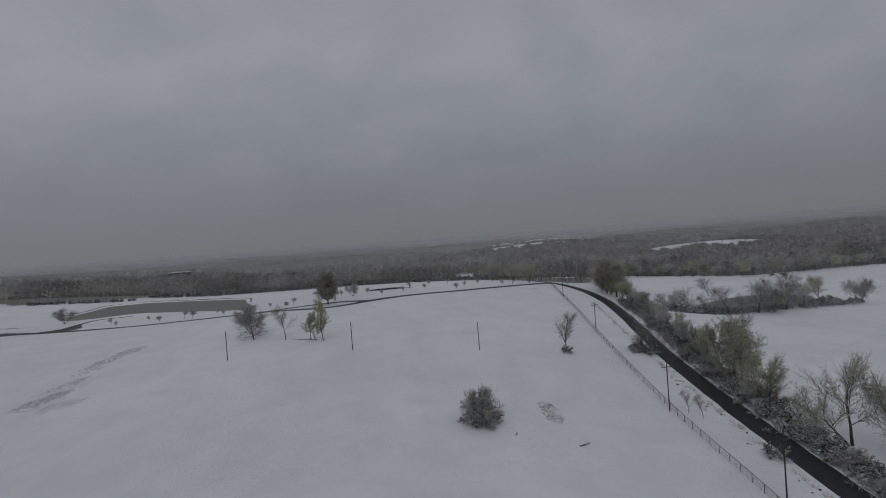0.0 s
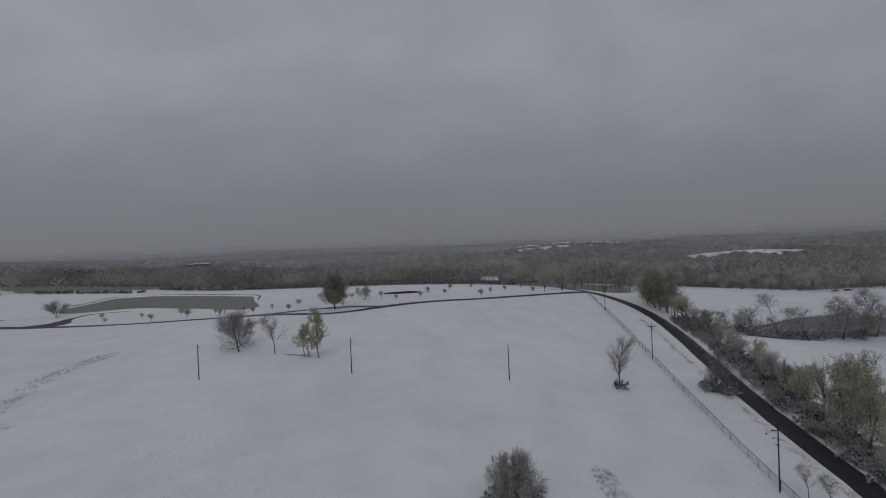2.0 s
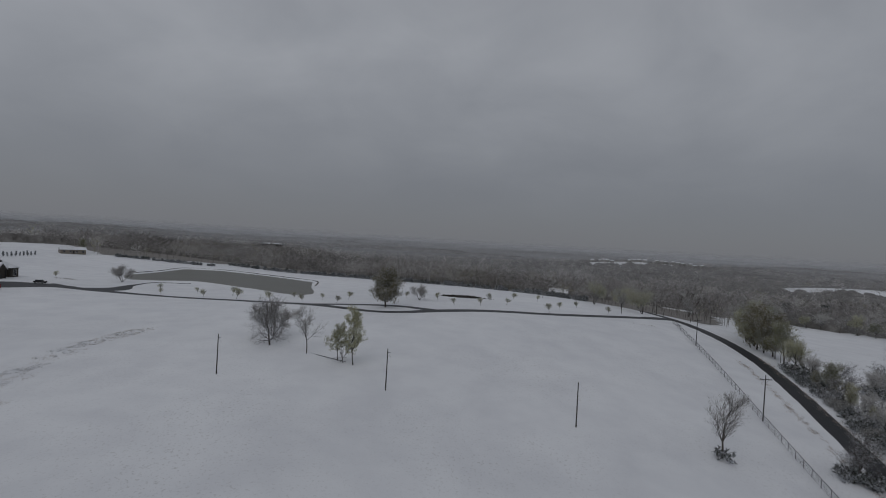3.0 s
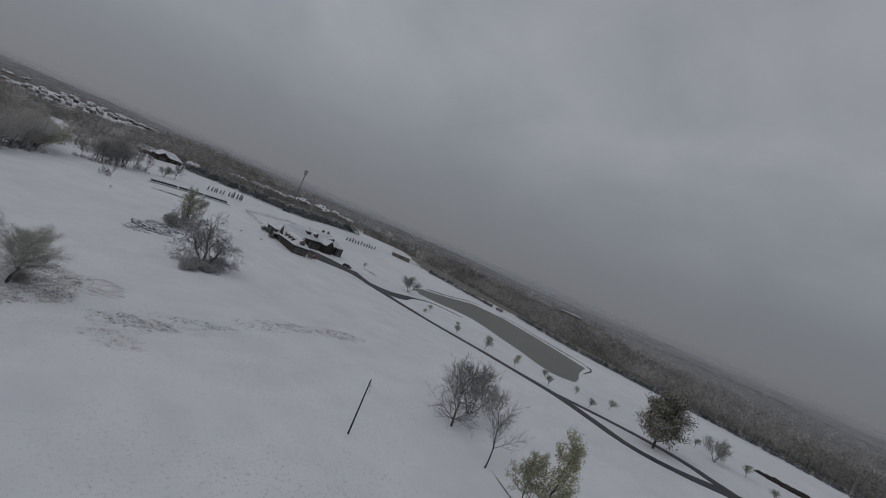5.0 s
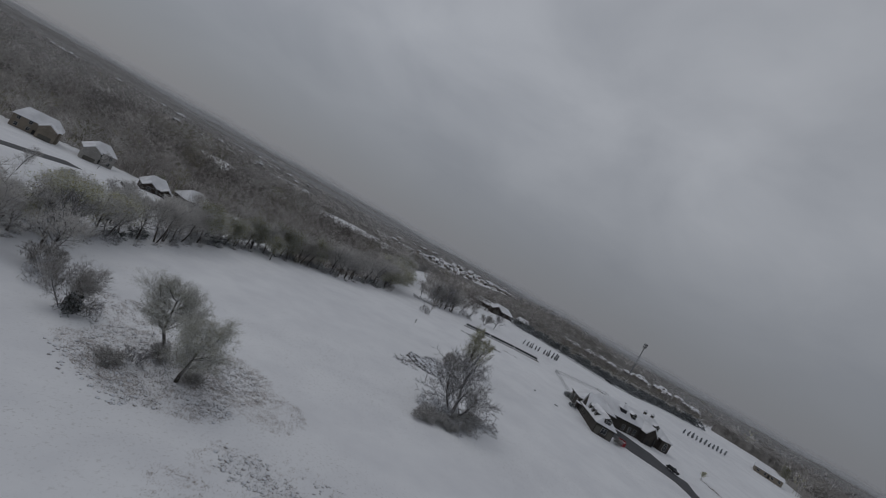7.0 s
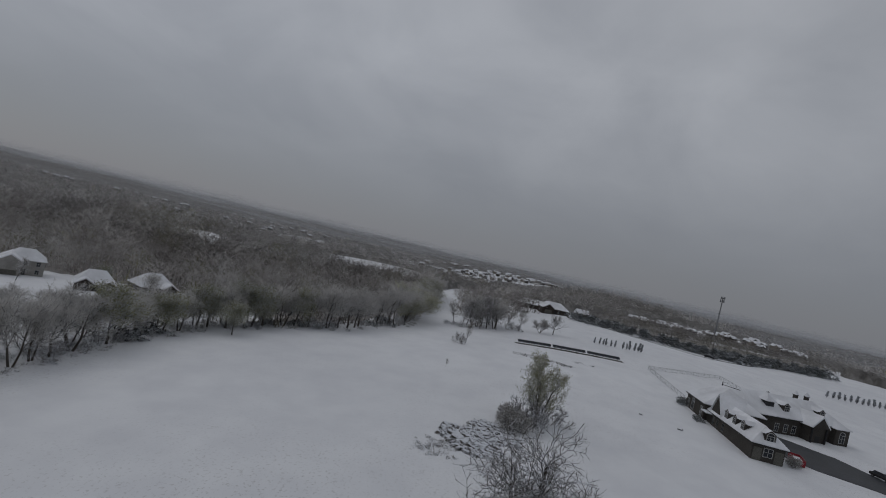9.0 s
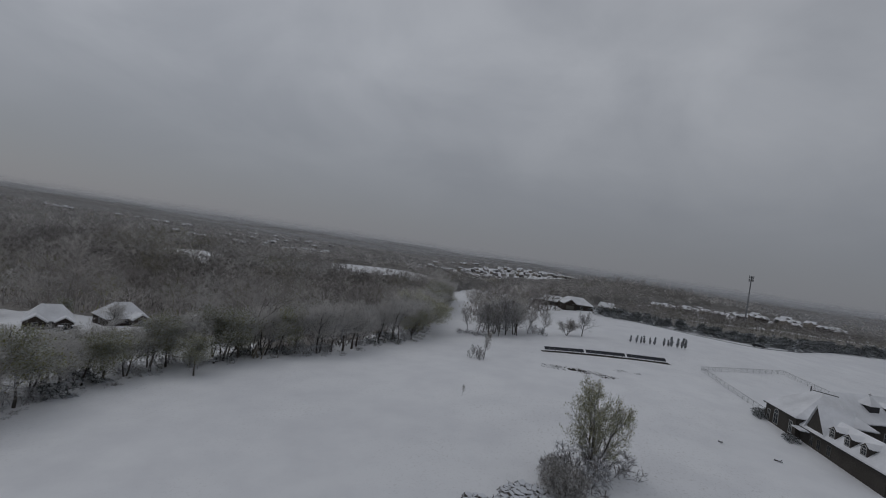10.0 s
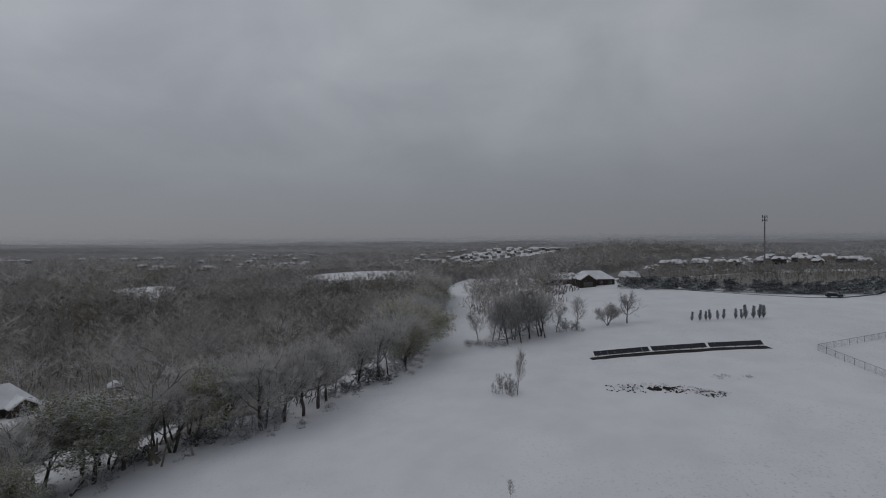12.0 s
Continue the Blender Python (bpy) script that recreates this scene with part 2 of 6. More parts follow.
# ---- the lie of the land ----
CX, CY, SIGMA, LOW = range(-460, 181, 80), range(-60, 421, 80), 75.0, -8.0
SWELLS = [
    -0.1, 0.1, 2.7, 5.8, 1.4, 2.7, 3.3,
    -1.6, -3.1, 0.1, 7.4, 4.9, 5.8, 5.4,
    -0.7, -1.7, -0.3, 4.8, 2, 0.8, 3.7,
    -0.4, 2.2, 5.8, 5.5, 3.2, 1.4, 3.4,
    -0.6, -1.2, -1, 0.1, 0.5, 1.9, 3.7,
    1.7, 2, 3.5, 8, 3.1, 3.3, 3.3,
    0.6, 0.1, -0.8, 4.4, 7, 4.2, 1.1,
    -1.6, -2.5, -2.3, -2, 2.3, 0.3, 0.1,
    -1.3, -0.6, 3.5, 0.9, -1.2, -0.6, 0.8,
]
POND = [(-210, 272), (-224, 280), (-235, 292), (-236, 308), (-240, 328), (-247, 355), (-226, 363), (-190, 354), (-167, 346), (-142, 335), (-130, 309), (-119, 290), (-112, 275), (-116, 267), (-126, 270), (-142, 277), (-153, 280), (-170, 286), (-184, 289), (-194, 284), (-200, 277)]
POND_Z = 5.6
POND_EAST = [(98, 220), (112, 243), (140, 262), (165, 270), (174, 252), (166, 230), (150, 223), (130, 219), (112, 216)]
POND_EAST_Z = -5.3


def inside_depth(x, y, ring):
    """Distance to the ring's edge, positive inside."""
    px, py = np.array(ring, float).T
    qx, qy = np.roll(px, -1), np.roll(py, -1)
    best, odd = np.full(np.shape(x), 1e9), np.zeros(np.shape(x), bool)
    for ax, ay, bx, by in zip(px, py, qx, qy):
        t = np.clip(((x - ax) * (bx - ax) + (y - ay) * (by - ay)) / ((bx - ax) ** 2 + (by - ay) ** 2), 0, 1)
        best = np.minimum(best, np.hypot(x - ax - t * (bx - ax), y - ay - t * (by - ay)))
        odd ^= ((ay > y) != (by > y)) & (x < (bx - ax) * (y - ay) / (by - ay + 1e-12) + ax)
    return np.where(odd, best, -best)


def land(x, y):
    """Height of the ground; takes numbers or arrays."""
    x, y = np.asarray(x, float), np.asarray(y, float)
    h = np.full(np.broadcast(x, y).shape, LOW)
    for k, w in enumerate(SWELLS):
        cx, cy = CX[k // len(CY)], CY[k % len(CY)]
        h = h + w * np.exp(-((x - cx) ** 2 + (y - cy) ** 2) / (2 * SIGMA * SIGMA))
    far = np.hypot(x + 100, y - 130)
    roll = 5 * np.sin(x / 310 + 0.6) * np.cos(y / 270 + 0.3) + 6 * np.sin(x / 720 - y / 840 + 1.0)
    h = h + np.clip((far - 420) / 500, 0, 1) * (roll - 6) + 24 * np.clip((far - 1400) / 3000, 0, 1)
    h = h + np.clip((far - 1500) / 500, 0, 1) * 11 * np.sin(x / 330 + 1.7 * np.sin(y / 610)) * np.sin(y / 290 - x / 800 + 0.9)
    h = h + np.clip((far - 300) / 160, 0, 1) * 18 * np.exp(-((x + 680) ** 2 + (y - 480) ** 2) / (2 * 260.0 ** 2))
    h = h + 15 * np.exp(-((x + 403) ** 2 + (y - 730) ** 2) / (2 * 100.0 ** 2))
    for cx, cy, sx, sy, rise in ((-250, 203, 34, 28, -1.0), (-640, 38, 80, 65, 10), (-478, -85, 40, 40, 7), (-740, 460, 40, 85, 3), (-1060, 400, 170, 110, 33), (-1400, 250, 150, 150, 27), (-620, -130, 160, 90, 8), (465, 905, 120, 70, 18), (425, 765, 130, 60, -9), (270, 1560, 190, 80, 27)):
        h = h + rise * np.exp(-((x - cx) / sx) ** 2 / 2 - ((y - cy) / sy) ** 2 / 2)
    for ring, level, bank in ((POND, POND_Z, 26.0), (POND_EAST, POND_EAST_Z, 22.0)):
        d = inside_depth(x, y, ring)
        k = np.clip(1 + d / bank, 0, 1)
        k = k * k * (3 - 2 * k)
        h = h * (1 - k) + k * (level + np.where(d > 0, -np.clip(d * 0.5, 0, 2.0), np.clip(-d * 0.22, 0, 0.8)))
    return h


def ground_z(x, y):
    return float(land(x, y))


def steps(lo, hi, fine, reach):
    mid = list(np.arange(lo, hi + 0.01, fine))
    out, s, v = [], fine, hi
    while v < reach:
        s *= 1.075
        v += s
        out.append(v)
    back, s, v = [], fine, lo
    while v > -reach:
        s *= 1.075
        v -= s
        back.append(v)
    return np.array(back[::-1] + mid + out)


gx, gy = steps(-430, 190, 3.2, 4700), steps(-30, 400, 3.2, 4700)
mx, my = np.meshgrid(gx, gy, indexing="ij")
mz = land(mx, my)
# far out the woods alone are seen; the ground lies under them
mz -= np.clip((np.hypot(mx + 100, my - 130) - 1450) / 300, 0, 1) * 14
nxg, nyg = mx.shape
gi = np.arange(nxg * nyg).reshape(nxg, nyg)
quads = np.stack([gi[:-1, :-1], gi[1:, :-1], gi[1:, 1:], gi[:-1, 1:]], -1).reshape(-1, 4)
ground = mesh_ob("ground", np.stack([mx, my, mz], -1).reshape(-1, 3).tolist(), quads.tolist(), SNOW, smooth=True)
tagged(ground, "rolling snow-covered pasture with thin stubble showing through", "ground", kind="structure")


# ---- roads, ponds ----
def smooth_line(points, step=3.0):
    """A curve through the points, cut into even steps."""
    p = np.array(points, float)
    ext = np.vstack([2 * p[0] - p[1], p, 2 * p[-1] - p[-2]])
    out = []
    for k in range(1, len(ext) - 2):
        a, b, c, d = ext[k - 1], ext[k], ext[k + 1], ext[k + 2]
        n = max(2, int(np.hypot(*(c - b)[:2]) / step))
        for t in np.arange(n) / n:
            out.append(0.5 * (2 * b + (c - a) * t + (2 * a - 5 * b + 4 * c - d) * t * t + (3 * b - a - 3 * c + d) * t ** 3))
    out.append(p[-1])
    return np.array(out)


def ribbon(name, points, mat, lift, wobble=0.25, label="", category="road"):
    """A strip laid on the ground: x, y and width at each point; its snowy edges are uneven."""
    line = smooth_line(points)
    rng = random.Random(name)
    verts, faces = [], []
    across = (-1, -0.96, -0.3, 0.3, 0.96, 1)
    for k, (x, y, w) in enumerate(line):
        a, b = line[max(0, k - 1)], line[min(len(line) - 1, k + 1)]
        n = np.array([-(b - a)[1], (b - a)[0]])
        n = n / np.hypot(*n)
        wl_, wr_ = w / 2 + rng.uniform(-wobble, wobble), w / 2 + rng.uniform(-wobble, wobble)
        for u in across:
            s = u * (wr_ if u > 0 else wl_)
            verts.append((x + n[0] * s, y + n[1] * s, lift if abs(u) < 1 else -0.05))
    verts = np.array(verts)
    verts[:, 2] += land(verts[:, 0], verts[:, 1])
    m = len(across)
    for k in range(len(line) - 1):
        for j in range(m - 1):
            faces.append((k * m + j, k * m + j + 1, (k + 1) * m + j + 1, (k + 1) * m + j))
    return tagged(mesh_ob(name, verts, faces, mat), label, category, kind="structure")


ROAD = [(54.0, -40, 5.4), (55.5, 30, 5.4), (57.0, 78, 5.4), (57.2, 107, 5.3), (57.9, 140, 5.2), (60.2, 165, 5.2), (62.6, 190, 5.2), (64.2, 215, 5.3), (63.2, 248, 5.6), (58, 285, 6.4), (50, 320, 6.2), (44, 380, 6)]
ribbon("road", ROAD, ASPHALT, 0.07, 0.16, "dark wet asphalt country road cleared of snow")
DRIVE_LINE = [(-208, 223, 7), (-196, 221, 6.5), (-182, 221.5, 6.0), (-170, 222.5, 5.0), (-150, 223.5, 3.9), (-122, 223, 3.7), (-98, 218, 3.7), (-82, 214, 4.0), (-68, 208, 3.5), (-56, 203.3, 3.3), (-46, 205, 3.6),
              (-37, 211.5, 5.0), (-22, 221, 4.2), (0, 231, 3.8), (20, 247, 3.8), (37, 266, 4), (48, 281, 6), (57, 292, 7)]
ribbon("driveway", DRIVE_LINE, DRIVE, 0.07, 0.12, "narrow asphalt drive curving between snowy lawns")
ribbon("driveway_loop", [(-86, 215, 2.5), (-76, 215.8, 3.0), (-62, 217.2, 3.0), (-50, 217, 3.0), (-42, 214.4, 3.4), (-36, 212.4, 4)], DRIVE, 0.082, 0.1, "asphalt loop round the tree island in the drive")
ribbon("driveway_spur", [(-187, 221, 9), (-182, 226, 12), (-182, 234, 9), (-187, 243, 4.5), (-191.5, 254, 1.8), (-193.5, 264, 1.4), (-189, 270, 1.2), (-180, 276, 1.0)], DRIVE, 0.085, 0.1, "short asphalt spur that narrows to a path by the pond")
ribbon("back_lane", [(-393, 192, 0.8), (-362, 212, 0.9), (-349, 228, 1.0), (-345, 244, 1.2), (-356, 266, 1.3), (-376, 292, 1.4), (-400, 335, 1.4)], DRIVE, 0.06, 0.15, "thin dark farm track at the edge of the snow")
ribbon("cul_de_sac", [(-172, -30, 8), (-205, -14, 8), (-226, -8, 9)], DRIVE, 0.07, 0.2, "wet asphalt street in front of the suburban houses")


def water_material(name, colour, rough):
    m, n, l, b = material(name, rough)
    b.inputs["Specular IOR Level"].default_value = 0.5
    b.inputs["IOR"].default_value = 1.33
    wide = noise_node(n, l, 0.05, 3)
    l.new(ramp(n, l, wide.outputs[0], [(0.3, tuple(c * 0.85 for c in colour)), (0.7, tuple(c * 1.1 for c in colour))]).outputs[0], b.inputs["Base Color"])
    rip = noise_node(n, l, 2.2, 3)
    bump(n, l, b, rip.outputs[0], 0.12, 0.05)
    return m


def pond(name, ring, level, mat, label):
    line = smooth_line([(x, y, 0) for x, y in ring] + [(*ring[0], 0)], 4.0)[:-1]
    c = line.mean(0)
    line = c + (line - c) * 1.015
    verts = [(x, y, level + 0.06) for x, y, _ in line]
    return tagged(mesh_ob(name, verts, [tuple(range(len(verts)))], mat), label, "pond", kind="structure")


pond("water_pond", POND, POND_Z, water_material("murky_water", (0.085, 0.082, 0.06), 0.3), "murky olive-brown farm pond with still water")
pond("water_pond_east", POND_EAST, POND_EAST_Z, water_material("dark_water", (0.045, 0.046, 0.045), 0.3), "dark pond behind brushy banks")


# ---- utility poles ----
def utility_pole(x, y, height, arm=0.0, lean=0.0, turn=0.0, label="", kit=True):
    th = empty("utility_pole", pose(x, y, ground_z(x, y), lean, lean * 0.6, turn), label, "pole", "poles")
    part("shaft", rod(bmesh.new(), (0, 0, -0.5), (0, 0, height), 0.13, 0.085, 10), WOOD_POLE, th)
    if arm:
        part("crossarm", boxes((-arm, arm, -0.2, -0.09, height - 1.0, height - 0.86), bevel=0.01), WOOD_POLE, th, "snow-topped timber crossarm")
        for s in (-1, 1):
            part("brace", rod(bmesh.new(), (s * arm * 0.6, -0.14, height - 1.0), (0, -0.14, height - 1.6), 0.025, 0.025, 5), METAL, th)
        for u in (-0.92, 0.92, 0.35):
            part("insulator", rod(bmesh.new(), (arm * u, -0.14, height - 0.86), (arm * u, -0.14, height - 0.64), 0.05, 0.035, 8), METAL, th)
    elif kit:
        part("bracket", boxes((0.08, 0.55, -0.04, 0.04, height - 0.75, height - 0.67)), METAL, th)
        part("stay_wire", rod(bmesh.new(), (0.1, 0, height - 0.8), (0.75, 0.0, height - 1.6), 0.02, 0.02, 4), METAL, th)
    return th


utility_pole(-62.9, 135.8, 7.9, label="bare weathered timber pole standing in snow", lean=0.5)
utility_pole(-29.5, 139.5, 7.9, label="bare weathered timber pole standing in snow")
utility_pole(5.6, 140.4, 7.9, label="bare weathered timber pole standing in snow", lean=-0.6, kit=False)
for px_, py_, hh in ((46.2, 74.9, 10.2), (42.6, 105.6, 10.2), (44.6, 164.3, 9.6), (47.2, 222.7, 9.2)):
    utility_pole(px_, py_, hh, 1.2, 0, 8, "timber utility pole with crossarm beside the fence")


# ---- chain-link fences ----
def chain_fence(points, height, spacing, label, mesh_gap=0.22, wire=0.02, steel=None):
    steel = steel or FENCE
    line = smooth_line([(x, y, 0) for x, y in points], 1.0) if len(points) > 2 else np.array([(*p, 0) for p in points], float)
    d = np.r_[0, np.cumsum(np.hypot(*np.diff(line[:, :2], axis=0).T))]
    n = int(d[-1] // spacing)
    at = np.linspace(0, d[-1], n + 1)
    xs, ys = np.interp(at, d, line[:, 0]), np.interp(at, d, line[:, 1])
    zs = land(xs, ys)
    th = empty("chain_link_fence", pose(xs[0], ys[0], zs[0]), label, "fence")
    o = np.array([xs[0], ys[0], zs[0]])
    post = rod(bmesh.new(), (0, 0, -0.3), (0, 0, height + 0.06), 0.045, 0.04, 6)
    first = part("post", post, steel, th)
    ends = np.stack([xs, ys, zs], 1) - o
    for k in range(1, n + 1):
        p = new("post", first.data)
        p.parent, p.location = th, ends[k]
    runs = np.hypot(*np.diff(ends[:, :2], axis=0).T)
    for k in range(n):
        a, b = ends[k], ends[k + 1]
        mesh_ob("rail", *bar(a + (0, 0, height), b + (0, 0, height), 0.03), steel, th)
    verts, faces = [], []
    for k in range(n):
        a, b = ends[k], ends[k + 1]
        m = max(2, int(runs[k] / mesh_gap))
        rise = height / runs[k]
        u0 = np.arange(-int(rise * m), m) / m
        u1 = u0 + rise
        v0, v1 = np.full(len(u0), 0.05), np.full(len(u0), height)
        slope = (height - 0.05) / rise
        v0, u0 = np.where(u0 < 0, v0 - u0 * slope, v0), np.maximum(u0, 0)
        v1, u1 = np.where(u1 > 1, v1 - (u1 - 1) * slope, v1), np.minimum(u1, 1)
        for flip in (0, 1):
            s, e = (1 - u0, 1 - u1) if flip else (u0, u1)
            p = a + (b - a) * s[:, None] + np.stack([0 * s, 0 * s, v0], 1)
            q = a + (b - a) * e[:, None] + np.stack([0 * s, 0 * s, v1], 1)
            w = np.array([0, 0, wire * 0.7])
            verts.append(np.stack([p + w, p - w, q - w, q + w], 1).reshape(-1, 3))
    verts = np.concatenate(verts)
    mesh_ob("wire_mesh", verts.tolist(), np.arange(len(verts)).reshape(-1, 4).tolist(), steel, th, "grey woven wire mesh")
    return th


def bar(a, b, r):
    """A square bar between two points."""
    d = (b - a) / np.linalg.norm(b - a)
    u = np.cross(d, (0, 0, 1.0))
    u = u / np.linalg.norm(u) * r
    v = np.cross(d, u)
    ring = [u + v, u - v, -u - v, -u + v]
    return [a + c for c in ring] + [b + c for c in ring], [(k, (k + 1) % 4, 4 + (k + 1) % 4, 4 + k) for k in range(4)] + [(0, 3, 2, 1), (4, 5, 6, 7)]


chain_fence([(43, 40), (43.8, 75), (43.2, 105.2), (43.6, 135), (44.4, 164.2), (46, 200), (48, 235), (51.5, 272)], 1.5, 3.0, "dark chain-link fence along the road verge in snow", 0.3, 0.02)
chain_fence([(-237.5, 191.4), (-274, 193)], 1.35, 2.6, "grey chain-link fence of the snowy yard", wire=0.014, steel=YARD_WIRE)
chain_fence([(-274, 193), (-289.5, 224.7)], 1.35, 2.6, "grey chain-link fence of the snowy yard", wire=0.014, steel=YARD_WIRE)
chain_fence([(-289.5, 224.7), (-262, 226.5)], 1.35, 2.6, "grey chain-link fence of the snowy yard", wire=0.014, steel=YARD_WIRE)


# ---- trees ----
def side_turn(d, angle, around):
    a = d.cross(Vector((0.31, 0.77, 0.55))).normalized()
    return d * math.cos(angle) + (a * math.cos(around) + d.cross(a) * math.sin(around)) * math.sin(angle)


def grow(rng, height, r0, clear=0.25, kids=(4, 3, 2), pieces=(5, 3, 2), angle=(0.9, 0.75, 0.7), shrink=(0.5, 0.55, 0.5), up=0.14, wob=0.12, lean=(0, 0), start=None):
    """Segments of a tree: from, to, radii, level."""
    segs = []

    def rec(p, d, length, r, lev):
        n = pieces[min(lev, len(pieces) - 1)]
        for i in range(n):
            d = (d + Vector((rng.gauss(0, wob), rng.gauss(0, wob), rng.gauss(0, wob) + (up if lev else 0)))).normalized()
            q = p + d * (length / n)
            r1 = r * (0.84 if lev == 0 else 0.7)
            segs.append((p, q, r, r1, lev))
            f = (i + 1) / n
            if lev < len(kids) and (lev > 0 or f > clear):
                base = rng.uniform(0, 6.28)
                for k in range(kids[lev]):
                    dd = side_turn(d, angle[lev] * rng.uniform(0.65, 1.25), base + 6.28 * k / kids[lev] + rng.uniform(-0.5, 0.5))
                    rec(q, dd, length * shrink[lev] * rng.uniform(0.65, 1.2) * (1.25 - 0.6 * f if lev == 0 else 1), r1 * 0.62, lev + 1)
            p, r = q, r1

    for s in (start or [(0.0, 0.0, lean[0], lean[1], 1.0)]):
        rec(Vector((s[0], s[1], -0.3)), Vector((s[2], s[3], 1.0)).normalized(), height * 0.8 * s[4], r0 * s[4], 0)
    top = max(q.z for _, q, *_ in segs)
    k = height / top
    return [(p * k, q * k, a, b, lev) for p, q, a, b, lev in segs]


def wood(segs, top):
    """Tapered limbs up to a level."""
    verts, faces = [], []
    for p, q, ra, rb, lev in segs:
        if lev > top:
            continue
        s = 7 if lev == 0 else (5 if lev == 1 else 3)
        d = (q - p).normalized()
        a = d.cross(Vector((0.3, 0.9, 0.2))).normalized()
        b = d.cross(a)
        i = len(verts)
        for c, r in ((p, ra), (q + d * rb * 0.3, rb)):
            for k in range(s):
                t = 6.2832 * k / s
                verts.append(tuple(c + (a * math.cos(t) + b * math.sin(t)) * max(r, 0.02)))
        for k in range(s):
            faces.append((i + k, i + (k + 1) % s, i + s + (k + 1) % s, i + s + k))
    return np.array(verts), np.array(faces)


def unit(v):
    return v / (np.linalg.norm(v, axis=1)[:, None] + 1e-9)


def sprays(rs, segs, level, count, length, width, up=0.25, droop=0.0):
    """Fine twigs as thin blades that fork off the outer limbs."""
    ends = np.array([(*p, *q) for p, q, _, _, lev in segs if lev >= level])
    ends = np.repeat(ends, count, 0)
    n = len(ends)
    p, q = ends[:, :3], ends[:, 3:]
    o = p + (q - p) * rs.random((n, 1))
    d = unit(unit(q - p) * 0.7 + rs.normal(0, 0.5, (n, 3)) + (0, 0, up - droop))
    e = o + d * length * rs.uniform(0.5, 1.3, (n, 1))
    s = unit(np.cross(d, rs.normal(0, 1, (n, 3)))) * width * rs.uniform(0.6, 1.3, (n, 1))
    verts = np.stack([o - s * 0.5, o + s * 0.5, (o + e) / 2 + s * 1.2, e], 1).reshape(-1, 3)
    return verts, np.arange(4 * n).reshape(-1, 4)


def leaves(rs, segs, level, count, size, gather=0.5):
    ends = np.array([(*p, *q) for p, q, _, _, lev in segs if lev >= level])
    ends = np.repeat(ends, count, 0)
    n = len(ends)
    o = ends[:, :3] + (ends[:, 3:] - ends[:, :3]) * rs.random((n, 1)) + rs.normal(0, gather, (n, 3)) * (1, 1, 0.8)
    a = unit(rs.normal(0, 1, (n, 3)) * (1, 1, 0.6))
    b = unit(np.cross(a, rs.normal(0, 1, (n, 3))))
    s = size * rs.uniform(0.5, 1.3, (n, 1))
    return np.stack([o - a * s, o - b * s * 0.55, o + a * s, o + b * s * 0.55], 1).reshape(-1, 3), np.arange(4 * n).reshape(-1, 4)


def fast_mesh(name, verts, faces, mat):
    """A mesh from arrays; every face has the same number of corners."""
    me = bpy.data.meshes.new(name)
    n, k = faces.shape
    me.vertices.add(len(verts))
    me.vertices.foreach_set("co", np.asarray(verts, np.float32).ravel())
    me.loops.add(n * k)
    me.loops.foreach_set("vertex_index", faces.astype(np.int32).ravel())
    me.polygons.add(n)
    me.polygons.foreach_set("loop_start", np.arange(0, n * k, k, dtype=np.int32))
    me.update(calc_edges=True)
    me.materials.append(mat)
    return me


SORTS = ((WOODS_DARK, "dark wet brown twigs"), (WOODS, "grey-brown twigs"), (WOODS_GREY, "pale grey twigs"), (WOODS_FROST, "twigs white with snow"), (WOODS_OLIVE, "first olive leaf"))
MODELS = {}


def tree_model(key, name, seed, height, r0, category="tree", spray=(3, 0.9, 0.03), spray_from=2, leaf=None, leaf_mat=None, leaf_from=2, twig_mat=None, top=2, **kw):
    """One kind of tree: trunk with limbs, crown of twigs, leaves. It is planted wherever it stands."""
    rng, rs = random.Random(seed), np.random.default_rng(seed)
    segs = grow(rng, height, r0, **kw)
    me = [("trunk", fast_mesh("trunk", *wood(segs, top), BARK))]
    if spray:
        me.append(("crown", fast_mesh("crown", *sprays(rs, segs, spray_from, *spray), twig_mat or TWIG)))
    if leaf:
        me.append(("foliage", fast_mesh("foliage", *leaves(rs, segs, leaf_from, *leaf), leaf_mat or LEAF)))
    MODELS[key] = (name, category, me, height)


def plant(key, x, y, height, turn, label, group="", lean=(0, 0), wide=1.0, sink=0.0):
    name, category, meshes, h = MODELS[key]
    s = height / h
    th = empty(name, pose(x, y, ground_z(x, y) - sink, lean[0], lean[1], turn) @ Matrix.Diagonal((s * wide, s * wide, s, 1)), label, category, group)
    for nm, d in meshes:
        o = new(nm, d)
        o.parent = th
    return th


RING = [(0.4 * math.cos(a), 0.4 * math.sin(a), 0.75 * math.cos(a), 0.75 * math.sin(a), 0.85) for a in np.arange(0, 6.2, 0.8)]
tree_model("spread", "bare_tree", 3, 11, 0.22, kids=(4, 3, 3), angle=(0.9, 0.75, 0.7), spray=(3, 0.6, 0.014), clear=0.26, up=0.09, twig_mat=TWIG_BARE)
tree_model("spread2", "bare_tree", 8, 11, 0.2, angle=(0.85, 0.7, 0.7), spray=(4, 0.6, 0.014), clear=0.26, up=0.09, twig_mat=TWIG_BARE)
tree_model("multi", "bare_tree", 12, 11, 0.17, kids=(3, 3, 2), angle=(0.6, 0.7, 0.7), spray=(4, 0.75, 0.016), clear=0.2, up=0.1,
           start=[(0.2, 0, 0.45, 0.1, 1), (-0.2, 0.1, -0.45, 0.15, 0.95), (0, -0.2, 0.05, -0.5, 0.9), (0, 0.2, 0.0, 0.5, 0.85)])
